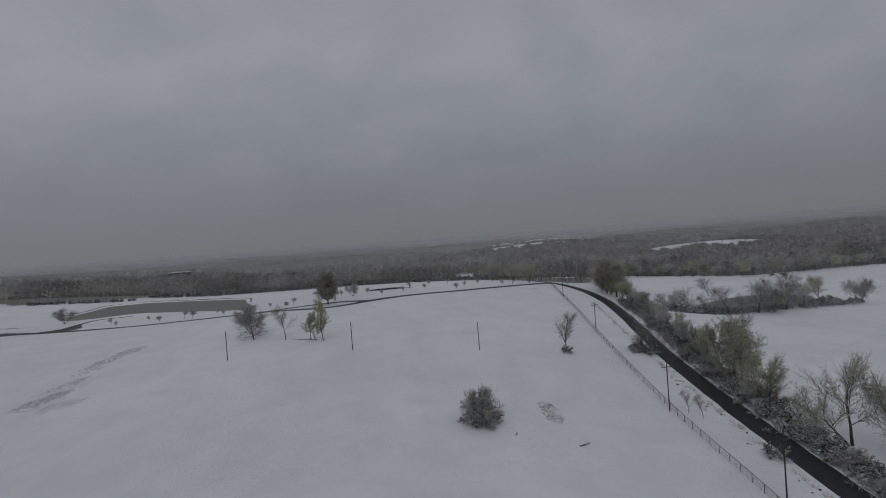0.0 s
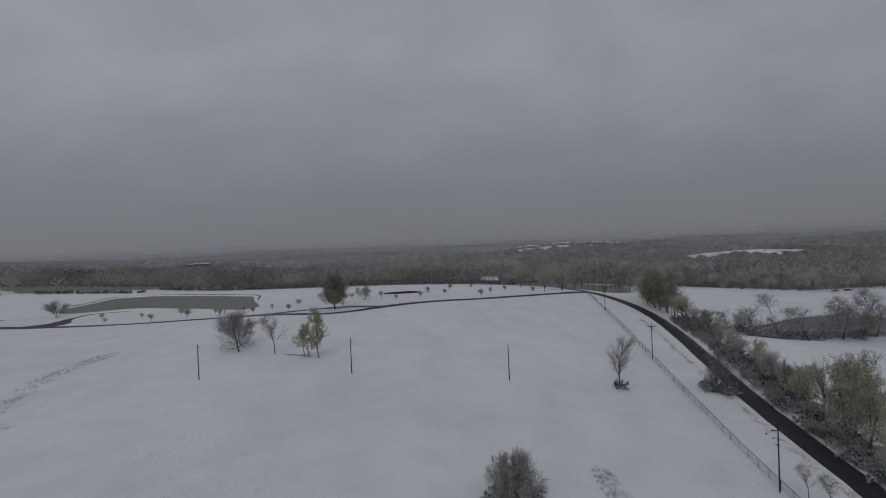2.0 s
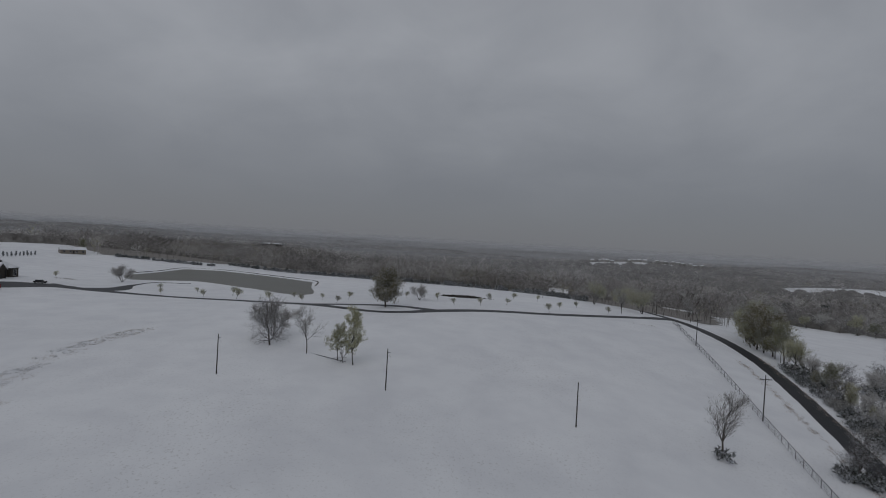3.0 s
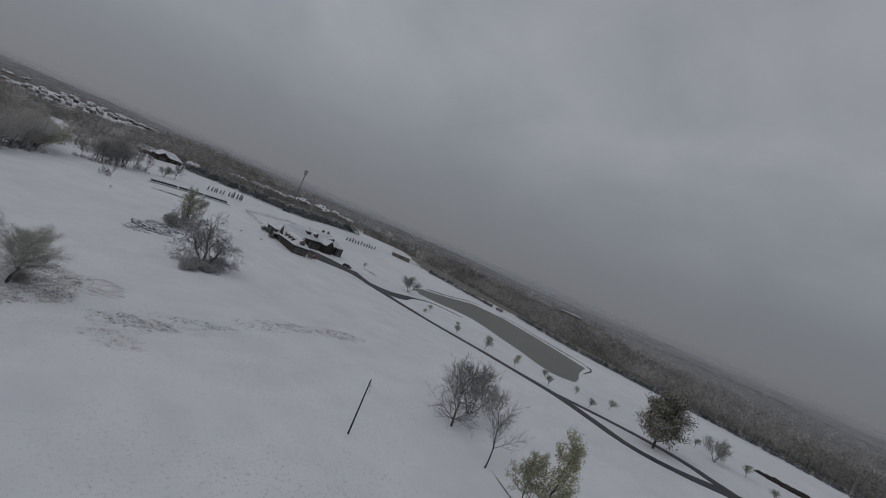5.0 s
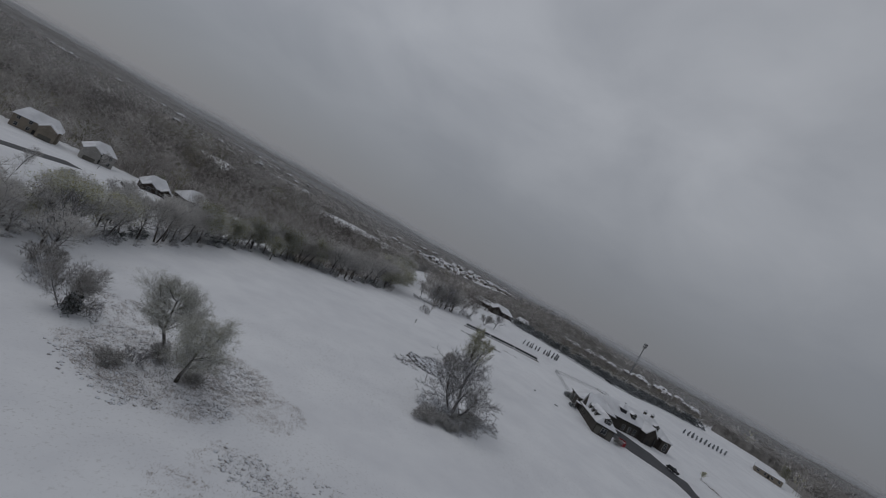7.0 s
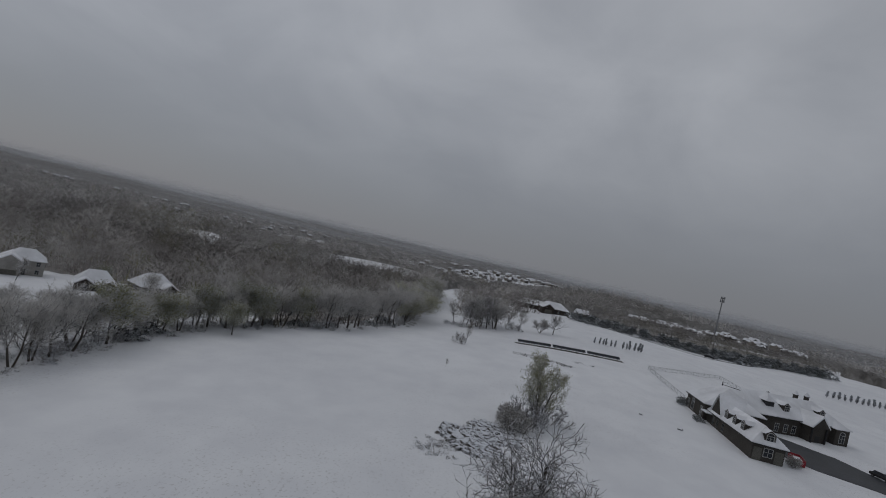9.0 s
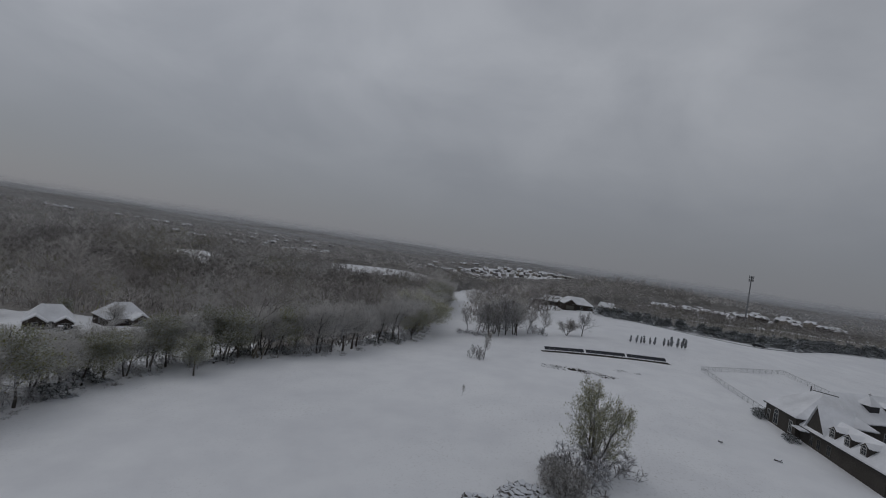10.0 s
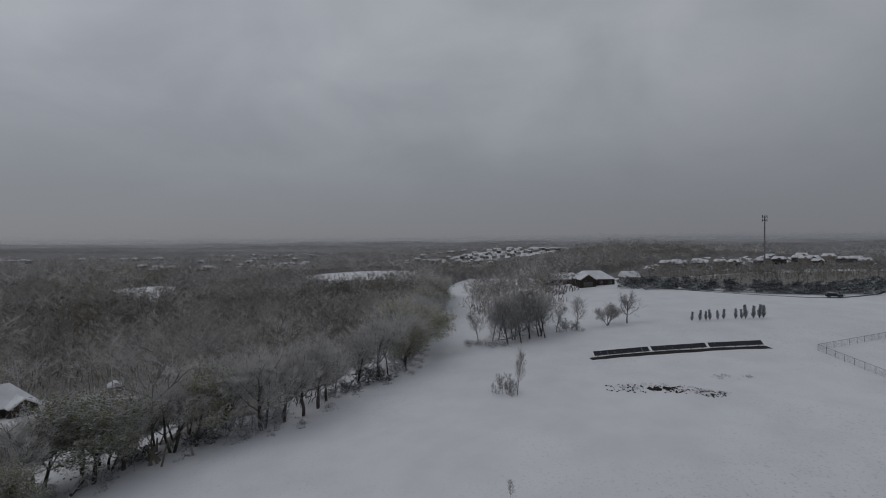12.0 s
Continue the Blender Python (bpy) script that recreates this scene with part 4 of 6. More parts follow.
# trees along the edge of the west woods
EDGE = [(-128, 52), (-140, 56), (-171, 58), (-192, 58.5), (-217, 63), (-232, 71), (-246, 83), (-250, 91), (-266, 97), (-279, 106), (-300, 107), (-338, 105), (-380, 107), (-430, 108)]
line = smooth_line([(*p, 0) for p in EDGE], 4.0)
for k, (x, y, _) in enumerate(line):
    kinds = ("frosted", "greenish", "frosted2", "slender", "frosted", "frosted2", "budding2", "frosted2", "greenish", "frosted")
    kind = kinds[(k * 3 + k // 4) % 10]
    off = rc.uniform(-3.5, 0.0)
    word = {"f": "tall snow-laced tree", "g": "tree with dull green buds and snow", "b": "tree in first pale leaf", "s": "bare tree", "m": "many-stemmed bare tree"}[kind[0]]
    grown = np.interp(-x, [120, 200, 250, 275, 340], [1.15, 1.1, 1.15, 1.4, 1.25])
    plant(kind, x + rc.uniform(-1, 1), y + off, rc.uniform(8.5, 12.5) * grown, rc.uniform(0, 360), word + " at the woods' edge", "woodland edge", wide=rc.uniform(1.0, 1.45))
    if x > -262 and k % 5 == 1:
        plant(kinds[(k * 7 + 3) % 10], x + rc.uniform(-2, 2), y - rc.uniform(6, 13), rc.uniform(8.5, 12.5), rc.uniform(0, 360), "bare snowy tree behind the houses", "backyard trees", wide=1.1)
for k, (x, y, h) in enumerate(((-196, 46, 9.5), (-187, 49, 10.5), (-179, 45, 9), (-207, 50, 10), (-170, 47, 10.5), (-215, 48, 9), (-160, 44, 11), (-150, 47, 10), (-238, 66, 9), (-247, 72, 9.5), (-256, 76, 10), (-229, 60, 8.5), (-262, 84, 9))):
    plant(("frosted", "frosted2")[k % 2], x, y, h, 71 * k, "snow-laced tree between the yards and the pasture", "backyard trees", wide=1.2)
plant("greenish", -216.9, 72.0, 8.5, 40, "lone dark tree just out from the woodland edge", wide=1.2)
for k in range(60):
    x, y, _ = line[(k * 7) % len(line)]
    plant("thicket" if k % 4 else "dark_shrub", x + rc.uniform(-2, 2), y - rc.uniform(0.5, 6), rc.uniform(1.6, 3.4), rc.uniform(0, 360), "snow-covered scrub at the woodland edge", "edge scrub", wide=1.3)

# hedgerow along the far side of the road
HEDGE = [(62.5, 60), (63.2, 80), (62.6, 95), (62.6, 107), (62.8, 120), (63.6, 135), (65.5, 152), (67.5, 168), (70, 190), (71.5, 215), (71.5, 240), (70.5, 262), (76, 285)]


def roadward(y):
    """How far the roadside growth leans in toward the lane along its length."""
    return float(np.interp(y, [60, 140, 165, 200], [-4.2, -4.0, -2.6, -1.0]))


line = smooth_line([(*p, 0) for p in HEDGE], 3.2)
for k, (x, y, _) in enumerate(line):
    if 60 < y < 215:
        plant(("dark_shrub", "thicket", "dark_shrub", "bush")[k % 4], x + rc.uniform(-1.2, 1.2) - 0.9, y, rc.uniform(1.6, 3.0), rc.uniform(0, 360), "low roadside brush covered with snow", "roadside brush", wide=1.1)
for k, (kind, x, y, h, w) in enumerate((("crooked", 73.0, 92, 16.5, 1.0), ("crooked", 77.5, 87, 15, 0.9), ("snag", 71, 103.5, 6.0, 0.6), ("budding", 69, 113, 11, 0.9), ("crooked", 68.5, 118, 14, 0.8), ("fan2", 70, 123, 16.5, 0.9), ("vase", 71.5, 127, 16, 0.8),
                                        ("crooked", 69, 130, 14, 0.8), ("budding", 70.5, 136, 10, 0.8), ("snag", 71.5, 144, 10.5, 0.9), ("fan", 70.5, 148, 9, 1.0), ("frosted2", 72, 155, 8.5, 1.0),
                                        ("budding", 72, 162, 8, 1.0), ("frosted", 72, 170, 7.0, 1.0), ("frosted2", 73, 178, 7.5, 1.0), ("spread2", 73, 186, 8, 1.0), ("greenish", 73, 197, 8.5, 1.0), ("frosted", 74, 207, 8, 1.0),
                                        ("budding2", 74, 216, 11, 0.9), ("greenish", 75, 226, 14, 0.85), ("leafy", 75, 234, 15, 0.8), ("leafy", 73.5, 243, 16, 0.8), ("greenish", 76, 252, 15.5, 0.9), ("budding2", 77, 262, 14, 0.9), ("slender", 79, 274, 13, 1.1), ("greenish", 83, 288, 13, 0.9))):
    word = {"t": "many-stemmed roadside tree in first leaf", "b": "roadside tree in first yellow-green leaf", "s": "bare broken roadside tree", "g": "dull green roadside tree dusted with snow", "f": "tall grey snow-laced roadside tree", "l": "roadside tree with rusty olive leaves", "c": "crooked roadside tree in thin yellow-green leaf", "v": "many-stemmed roadside tree in thin olive leaf"}[kind[0]]
    word = "sprawling roadside tree in thin yellow-green leaf" if kind[:3] == "fan" else word
    plant(kind, x + roadward(y), y, h, 77 * k, word, "roadside trees", wide=w)
for k, (kind, x, y, h) in enumerate((("crooked", 70.5, 110, 11), ("vase", 69, 109, 9), ("crooked", 79, 91, 13))):
    plant(kind, x + roadward(y), y, h, 83 * k, "roadside tree in first yellow-green leaf", "roadside trees", wide=1.0)
# younger growth that fills the roadside
for k in range(28):
    y = 92 + 6.1 * k + rc.uniform(-1.5, 1.5)
    if 138 < y < 262:
        kind = ("fan2", "fan", "slender", "fan2", "tallbud", "fan", "slender", "fan2", "budding")[(k * 5) % 9]
        h = np.interp(y, [92, 114, 132, 150, 205, 225, 262], [8, 9.5, 10, 6.5, 6, 9, 10]) * rc.uniform(0.75, 1.15)
        plant(kind, 70.5 + roadward(y) + 3 * (y > 150) + rc.uniform(-1.5, 2.5), y, h, rc.uniform(0, 360), "young roadside tree in thin yellowish leaf and snow", "roadside trees", wide=rc.uniform(0.7, 1.0))
for k in range(70):
    y = 70 + 2.1 * k
    plant(("dark_shrub", "thicket", "dark_shrub", "bush")[k % 4], np.interp(y, [60, 95, 120, 150, 190, 220], [63.6, 63.4, 63.6, 66.6, 70.5, 72]) + rc.uniform(-1.2, 1.8), y, rc.uniform(1.8, 3.6), rc.uniform(0, 360), "dark roadside scrub capped with wet snow", "roadside brush", wide=rc.uniform(1.0, 1.5))
plant("round", 52.4, 146.6, 9.6, 130, "old many-limbed bare tree on the verge", wide=0.8)
plant("snag", 52.8, 146.2, 7.4, 30, "old twisted dead tree on the verge", wide=1.1)
for dx, dy in ((0, 0), (-1.6, 0.6), (1.2, -0.8)):
    plant("dark_shrub", 52.6 + dx, 145.0 + dy, 2.4, 40 * dx, "dark shrub under snow on the verge", "verge shrubs", wide=1.1)
plant("dark_shrub", 52.6, 87.6, 2.3, 10, "dark rounded shrub with snow on the verge", wide=1.0)
for k, (x, y) in enumerate(((46.2, 104.9), (48.0, 102.6))):
    plant("slender", x, y, 5.0, 30 * k, "thin bare saplings beside the fence", "fence saplings")

# round the east pond
for k, (kind, x, y, h) in enumerate((("spread", 98, 213, 11), ("slender", 104, 212, 8), ("spread2", 111, 207, 11), ("slender", 117, 208, 8), ("spread", 124, 210, 13), ("greenish", 130, 209, 9), ("spread2", 138, 214, 12),
                                     ("frosted", 148, 218, 9), ("budding", 160, 224, 11), ("spread", 158, 262, 11), ("multi", 180, 228, 10.5), ("spread", 92, 224, 8), ("frosted2", 88, 206, 7), ("spread2", 133, 268, 9), ("spread", 176, 268, 12))):
    plant({"spread": "round"}.get(kind, kind), x, y, h * 1.12, 31 * k, "bare tree on the bank of the dark pond", "trees round the east pond", wide=1.2)
for k in range(26):
    t = k / 25
    x, y = 84 + 90 * t + rc.uniform(-2, 2), 206 + 6 * math.sin(3.1 * t) + 16 * t * t + rc.uniform(-3, 2)
    plant("dark_shrub" if k % 3 else "thicket", x, y, rc.uniform(2.0, 3.8), rc.uniform(0, 360), "snow-capped scrub on the pond bank", "bank scrub", wide=1.25)

# snowy cedars: hedge lines at the far edges of the fields
def hedge_line(points, gap, label, group, lo, hi):
    for k, (x, y, _) in enumerate(smooth_line([(*p, 0) for p in points], gap)):
        plant("cedar" if k % 4 else "dark_shrub", x + rc.uniform(-1.5, 1.5), y + rc.uniform(-1.5, 1.5), rc.uniform(lo, hi), rc.uniform(0, 360), label, group, wide=1.35)


hedge_line([(-391, 190), (-372, 208), (-356, 234), (-360, 262), (-378, 290), (-390, 330)], 3.4, "snow-laden cedar in the hedge behind the track", "west cedars", 3.6, 5.4)
hedge_line([(-262, 430), (-168, 412), (-120, 402), (-70, 392), (-30, 380), (10, 352), (20, 332)], 3.0, "snow-laden cedar at the field's far edge", "north cedars", 2.2, 3.6)
hedge_line([(-262, 400), (-300, 384), (-322, 372)], 2.2, "snow-laden cedar at the field's far edge", "north cedars", 1.6, 2.8)

# ---- woods ----
YARDS = [(-120, -70), (-120, 70), (-190, 70), (-228, 66), (-250, 70), (-268, 60), (-284, 44), (-296, 22), (-288, -8), (-268, -48), (-230, -75)]
WEST_WOODS = [(-121, 40), (-128, 46), (-171, 52), (-216, 58), (-246, 80), (-266, 92), (-286, 100), (-338, 98), (-440, 101), (-560, 100), (-560, -60), (-440, -230), (-250, -260), (-121, -180)]
NORTH_WOODS = [(-420, 400), (-330, 362), (-262, 436), (-168, 418), (-120, 408), (-70, 398), (-30, 386), (20, 350), (30, 330), (75, 300), (95, 330), (120, 420), (60, 560), (-200, 600), (-420, 560)]
HEDGE_WOODS = [(-395, 196), (-376, 216), (-366, 240), (-370, 268), (-388, 300), (-402, 345), (-470, 400), (-520, 300), (-470, 225), (-425, 200)]
EAST_WOODS = [(95, 420), (150, 426), (225, 386), (330, 410), (420, 400), (430, 480), (300, 560), (120, 540)]
CLEARING_SOUTH = [(-450, -62), (-452, -102), (-478, -112), (-500, -92), (-492, -64)]
CLEARING_WEST = [(-528, 2), (-510, 40), (-520, 84), (-600, 92), (-700, 84), (-690, -20), (-600, -26)]
CORRIDOR = [(-330, 128), (-345, 150), (-400, 168), (-440, 166), (-470, 130), (-430, 122), (-370, 122)]
woods("west_woods", WEST_WOODS, 6.9, 15.0, NEAR_SET, "dense grey-brown bare woods dusted with snow", keep_out=[YARDS, CLEARING_SOUTH, CLEARING_WEST], seed=4, low=0.6, bins=(0.26, 0.52, 0.8, 1.0))
woods("behind_hedge_woods", HEDGE_WOODS, 5.5, 8.5, MID_SET, "bare woods behind the cedar hedge", seed=5)
woods("north_woods", NORTH_WOODS, 7.6, 15.0, MID_SET, "grey-brown bare woods beyond the ponds and lawns", seed=6, low=0.55)
woods("east_woods", EAST_WOODS, 8.4, 16.5, MID_SET, "bare woods beyond the eastern pasture", seed=7)
woods("corridor_woods", CORRIDOR, 6.5, 12, NEAR_SET, "bare woods at the end of the snowy corridor", seed=8)
woods("clearing_scrub", CLEARING_WEST, 6.5, 3.6, MID_SET, "low scrub and weeds in the snowy clearing", seed=12, low=0.3)
wood_floor("floor_west_woods", WEST_WOODS, [YARDS, CLEARING_SOUTH, CLEARING_WEST])
wood_floor("floor_hedge_woods", HEDGE_WOODS)
wood_floor("floor_north_woods", NORTH_WOODS)
wood_floor("floor_east_woods", EAST_WOODS)


# the distant woods as one uneven canopy, open where fields and settlements lie
FIELDS = [[(90, 60), (90, 430), (160, 428), (225, 388), (330, 412), (520, 400), (520, 60)], [(352, 872), (345, 930), (425, 985), (515, 950), (575, 872), (530, 862), (470, 846), (420, 868)], [(120, 1490), (100, 1570), (400, 1610), (430, 1520)], [(-460, 100), (-380, 110), (-380, 180), (-560, 190), (-560, 120)],
          CLEARING_WEST, CLEARING_SOUTH, [(-1180, 30), (-1180, 330), (-1420, 400), (-1430, 120)], HEDGE_WOODS]
ESTATE = [(-615, 290), (-610, 420), (-615, 540), (-790, 540), (-790, 420), (-700, 290)]
rr = 395 * 1.0185 ** np.arange(112)
rr = np.append(rr, rr[-1] * 1.04 ** np.arange(1, 30))
aa = np.linspace(0, 2 * math.pi, 1100, endpoint=False)
rs = np.random.default_rng(3)
pr, pa = np.meshgrid(rr, aa, indexing="ij")
pr = pr * (1 + rs.uniform(-0.006, 0.006, pr.shape))
pa = pa + rs.uniform(-0.0025, 0.0025, pa.shape)
fx, fy = -100 + pr * np.cos(pa), 130 + pr * np.sin(pa)
tall = rs.uniform(3, 8, pr.shape) * (0.85 + 0.35 * np.sin(fx / 130) * np.sin(fy / 170)) + np.clip((pr - 1500) / 800, 0, 1) * (4 + 4 * np.sin(fx / 47 + np.sin(fy / 83)) * np.sin(fy / 61 + np.sin(fx / 71)))
edge = np.full(pr.shape, -1e9)
for f in FIELDS:
    edge = np.maximum(edge, inside_depth(fx, fy, f))
SCRUB = [(-470, 170), (-700, 290), (-650, 420), (-650, 560), (-470, 520)]
tall = np.where(inside_depth(fx, fy, SCRUB) > 0, tall * 0.22, tall)
tall = np.where(inside_depth(fx, fy, ESTATE) > 0, rs.uniform(-2.0, 2.5, pr.shape), tall)
gaps = (np.sin(fx / 210 + 1) * np.sin(fy / 160 + 2) + 0.6 * np.sin(fx / 77 - fy / 91)) > np.where(pr > 2200, 9.0, 1.22)
fz = land(fx, fy) + np.where((edge > 0) | gaps, -3.0, tall)
fz[0] = land(fx[0], fy[0]) - 1.0
ni, nj = pr.shape
ids = np.arange(ni * nj).reshape(ni, nj)
nxt = np.roll(ids, -1, 1)
cells = np.stack([ids[:-1], ids[1:], nxt[1:], nxt[:-1]], -1).reshape(-1, 4)
far = new("far_woods", fast_mesh("far_woods", np.stack([fx, fy, fz], -1).reshape(-1, 3), cells, FAR))
tagged(far, "endless grey bare woods fading into mist", "woods", kind="stuff")

# single crowns that stand above the nearer part of that canopy
OUTER = [(-100 + 860 * math.cos(t), 130 + 860 * math.sin(t)) for t in np.arange(0.5, 4.6, 0.15)]
INNER = [(-100 + 400 * math.cos(t), 130 + 400 * math.sin(t)) for t in np.arange(4.55, 0.5, -0.15)]
woods("outer_woods", OUTER + INNER, 14.0, 14, MID_SET, "bare crowns of the more distant woods", keep_out=FIELDS + [SCRUB, ESTATE], seed=9)

FARTHER = [(-100 + 1750 * math.cos(t), 130 + 1750 * math.sin(t)) for t in np.arange(0.45, 4.6, 0.15)]
MIDDLE = [(-100 + 850 * math.cos(t), 130 + 850 * math.sin(t)) for t in np.arange(4.55, 0.45, -0.15)]
woods("distant_woods", FARTHER + MIDDLE, 21.0, 16, FAR_SET, "hazy bare crowns of the far woods", keep_out=FIELDS, seed=10)
FARTHEST = [(-100 + 2700 * math.cos(t), 130 + 2700 * math.sin(t)) for t in np.arange(0.5, 3.6, 0.15)]
BEYOND = [(-100 + 1700 * math.cos(t), 130 + 1700 * math.sin(t)) for t in np.arange(3.55, 0.5, -0.15)]
woods("horizon_woods", FARTHEST + BEYOND, 36.0, 20, FAR_SET, "hazy bare crowns near the horizon", seed=13)
# a few dark spruces in the eastern belt
for k, (x, y, h) in enumerate(((204, 470, 14), (182, 482, 12), (252, 440, 10), (300, 452, 12), (168, 462, 9))):
    plant("cedar", x, y, h, 60 * k, "dark spruce among bare trees beyond the pasture", "eastern spruces", wide=0.8)
for k in range(46):
    t = k / 45
    x, y = 100 + 330 * t, np.interp(t, [0, 0.17, 0.38, 0.7, 1], [424, 424, 384, 408, 398]) - rc.uniform(0, 5)
    plant(("frosted2", "budding2", "slender", "greenish", "spread2", "frosted", "budding")[(k * 4) % 7], x, y, rc.uniform(9, 15.5), rc.uniform(0, 360), "tree at the far side of the eastern pasture", "eastern belt", wide=rc.uniform(0.9, 1.3))

# trees crowding the backyards
for k in range(12):
    x, y = rc.uniform(-262, -196), 0
    y = np.interp(-x, [196, 217, 232, 246, 262], [58, 62, 70, 80, 92]) - rc.uniform(3, 16)
    kind = ("frosted", "greenish", "frosted2", "greenish", "budding2")[k % 5]
    plant(kind, x, y, rc.uniform(7, 10.5), rc.uniform(0, 360), "snow-laced tree crowding the backyard fence", "backyard trees", wide=1.2)
for k, (x, y, h) in enumerate(((-262, 20, 9), (-246, -14, 8), (-270, -2, 8), (-198, 30, 8), (-184, 36, 9), (-172, 30, 8), (-162, 38, 9), (-178, 14, 8), (-160, 10, 9))):
    plant(("frosted2", "slender", "greenish")[k % 3], x, y, h, 53 * k, "garden tree between the suburban houses", "garden trees", wide=1.2)


# ---- buildings ----
BRICK = plain("dark_stone_wall", (0.06, 0.054, 0.048), 0.85, 0, 0.8, 0.35, 0.02)
BRICK_PALE = plain("pale_stone_panel", (0.13, 0.125, 0.11), 0.85, 0, 0.8, 0.3, 0.02)
BRICK_RED = plain("brown_brick_wall", (0.052, 0.041, 0.035), 0.85, 0, 0.8, 0.3, 0.02)
SIDING = plain("pale_siding", (0.32, 0.31, 0.29), 0.7, 0, 0.6, 0.12)
SIDING_TAN = plain("tan_siding", (0.24, 0.21, 0.17), 0.7, 0, 0.6, 0.15)
DARK_TRIM = plain("dark_fascia", (0.03, 0.03, 0.032), 0.6, 0, 1.0, 0.2)
PALE_TRIM = plain("pale_window_trim", (0.42, 0.42, 0.41), 0.6, 0, 1.0, 0.1)
SHINGLE = plain("dark_shingle", (0.05, 0.05, 0.055), 0.85, 0, 1.5, 0.3, 0.02)
GLASS = plain("window_glass", (0.03, 0.034, 0.04), 0.12, 0, 1.0, 0.2)
RED = plain("red_paint", (0.3, 0.03, 0.04), 0.45, 0, 1.0, 0.15)
PANEL = plain("solar_panel_glass", (0.025, 0.028, 0.036), 0.3, 0, 1.0, 0.2)
SOIL_AND_SHADE = plain("wet_soil_and_shade", (0.04, 0.034, 0.03), 0.9, 0, 0.8, 0.4, 0.03)
CONCRETE = plain("grey_concrete", (0.26, 0.26, 0.25), 0.85, 0, 0.8, 0.15)


def roof_shape(x0, x1, y0, y1, z, rise, hip0=1.0, hip1=1.0, over=0.45, thick=0.22):
    """A pitched roof with its ridge along x; hip 0 makes that end a gable."""
    x0, x1, y0, y1 = x0 - over, x1 + over, y0 - over, y1 + over
    half, ym = (y1 - y0) / 2, (y0 + y1) / 2
    r0, r1 = x0 + half * hip0, x1 - half * hip1
    if r0 > r1:
        r0 = r1 = (r0 + r1) / 2
    bm = bmesh.new()
    low = [bm.verts.new((x, y, z - thick)) for x, y in ((x0, y0), (x1, y0), (x1, y1), (x0, y1))]
    top = [bm.verts.new((x, y, z)) for x, y in ((x0, y0), (x1, y0), (x1, y1), (x0, y1))]
    a, b = bm.verts.new((r0, ym, z + rise)), bm.verts.new((r1, ym, z + rise))
    bm.faces.new(low[::-1])
    for k in range(4):
        bm.faces.new((low[k], low[(k + 1) % 4], top[(k + 1) % 4], top[k]))
    bm.faces.new((top[0], top[1], b, a))
    bm.faces.new((top[2], top[3], a, b))
    bm.faces.new((top[1], top[2], b))
    bm.faces.new((top[3], top[0], a))
    bmesh.ops.recalc_face_normals(bm, faces=bm.faces)
    return bm


def gable_face(th, m, half, rise, mat, name="gable"):
    """A triangular wall that closes a roof's end; m stands at the eaves' middle, y outward."""
    bm = bmesh.new()
    tri = [[bm.verts.new(p) for p in ((-half * 0.9, y, 0.0), (half * 0.9, y, 0.0), (0, y, rise * 0.88))] for y in (-0.02, 0.03)]
    bm.faces.new(tri[0])
    bm.faces.new(tri[1][::-1])
    for k in range(3):
        bm.faces.new((tri[0][k], tri[1][k], tri[1][(k + 1) % 3], tri[0][(k + 1) % 3]))
    bmesh.ops.recalc_face_normals(bm, faces=bm.faces)
    return part(name, turned(bm, m), mat, th)


def turned(bm, m):
    bmesh.ops.transform(bm, matrix=m, verts=bm.verts)
    return bm


def window(th, m, w, h, arch=False, trim=PALE_TRIM, proud=0.06):
    """A window on a wall: m stands at its sill's middle, y out of the wall."""
    # frame, mullion and bar in one piece
    bm = bmesh.new()
    t = 0.11
    us, zs = (-w / 2 - t, -w / 2, -0.03, 0.03, w / 2, w / 2 + t), (-t, 0, h * 0.55, h * 0.55 + 0.05, h, h + t)
    grid = [[bm.verts.new((u, 0.0, z)) for z in zs] for u in us]
    for i in range(5):
        for j in range(5):
            if i % 2 == 0 or j % 2 == 0:
                bm.faces.new((grid[i][j], grid[i + 1][j], grid[i + 1][j + 1], grid[i][j + 1]))
    if arch:
        r0, r1 = w / 2, w / 2 + t
        inner = [bm.verts.new((r0 * math.cos(math.pi * k / 10), 0.0, h + t + (r0 - t) * math.sin(math.pi * k / 10))) for k in range(1, 10)]
        outer = [bm.verts.new((r1 * math.cos(math.pi * k / 10), 0.0, h + t + r0 * math.sin(math.pi * k / 10))) for k in range(1, 10)]
        inner = [grid[4][5]] + inner + [grid[1][5]]
        outer = [grid[5][5]] + outer + [grid[0][5]]
        for k in range(10):
            bm.faces.new((inner[k], outer[k], outer[k + 1], inner[k + 1]))
    grown = bmesh.ops.extrude_face_region(bm, geom=list(bm.faces))
    bmesh.ops.translate(bm, vec=(0, proud, 0), verts=[v for v in grown["geom"] if isinstance(v, bmesh.types.BMVert)])
    bmesh.ops.recalc_face_normals(bm, faces=bm.faces)
    fr = part("window", turned(bm, m), trim, th)
    pane = boxes((-w / 2, w / 2, 0, proud * 0.4, 0, h))
    if arch:
        vs = [pane.verts.new((w / 2 * math.cos(math.pi * k / 10), proud * 0.4, h + w / 2 * math.sin(math.pi * k / 10))) for k in range(11)]
        pane.faces.new(vs)
    part("pane", turned(pane, m), GLASS, fr)
    return fr


def out(x, y, z, turn):
    return pose(x, y, z, 0, 0, turn)


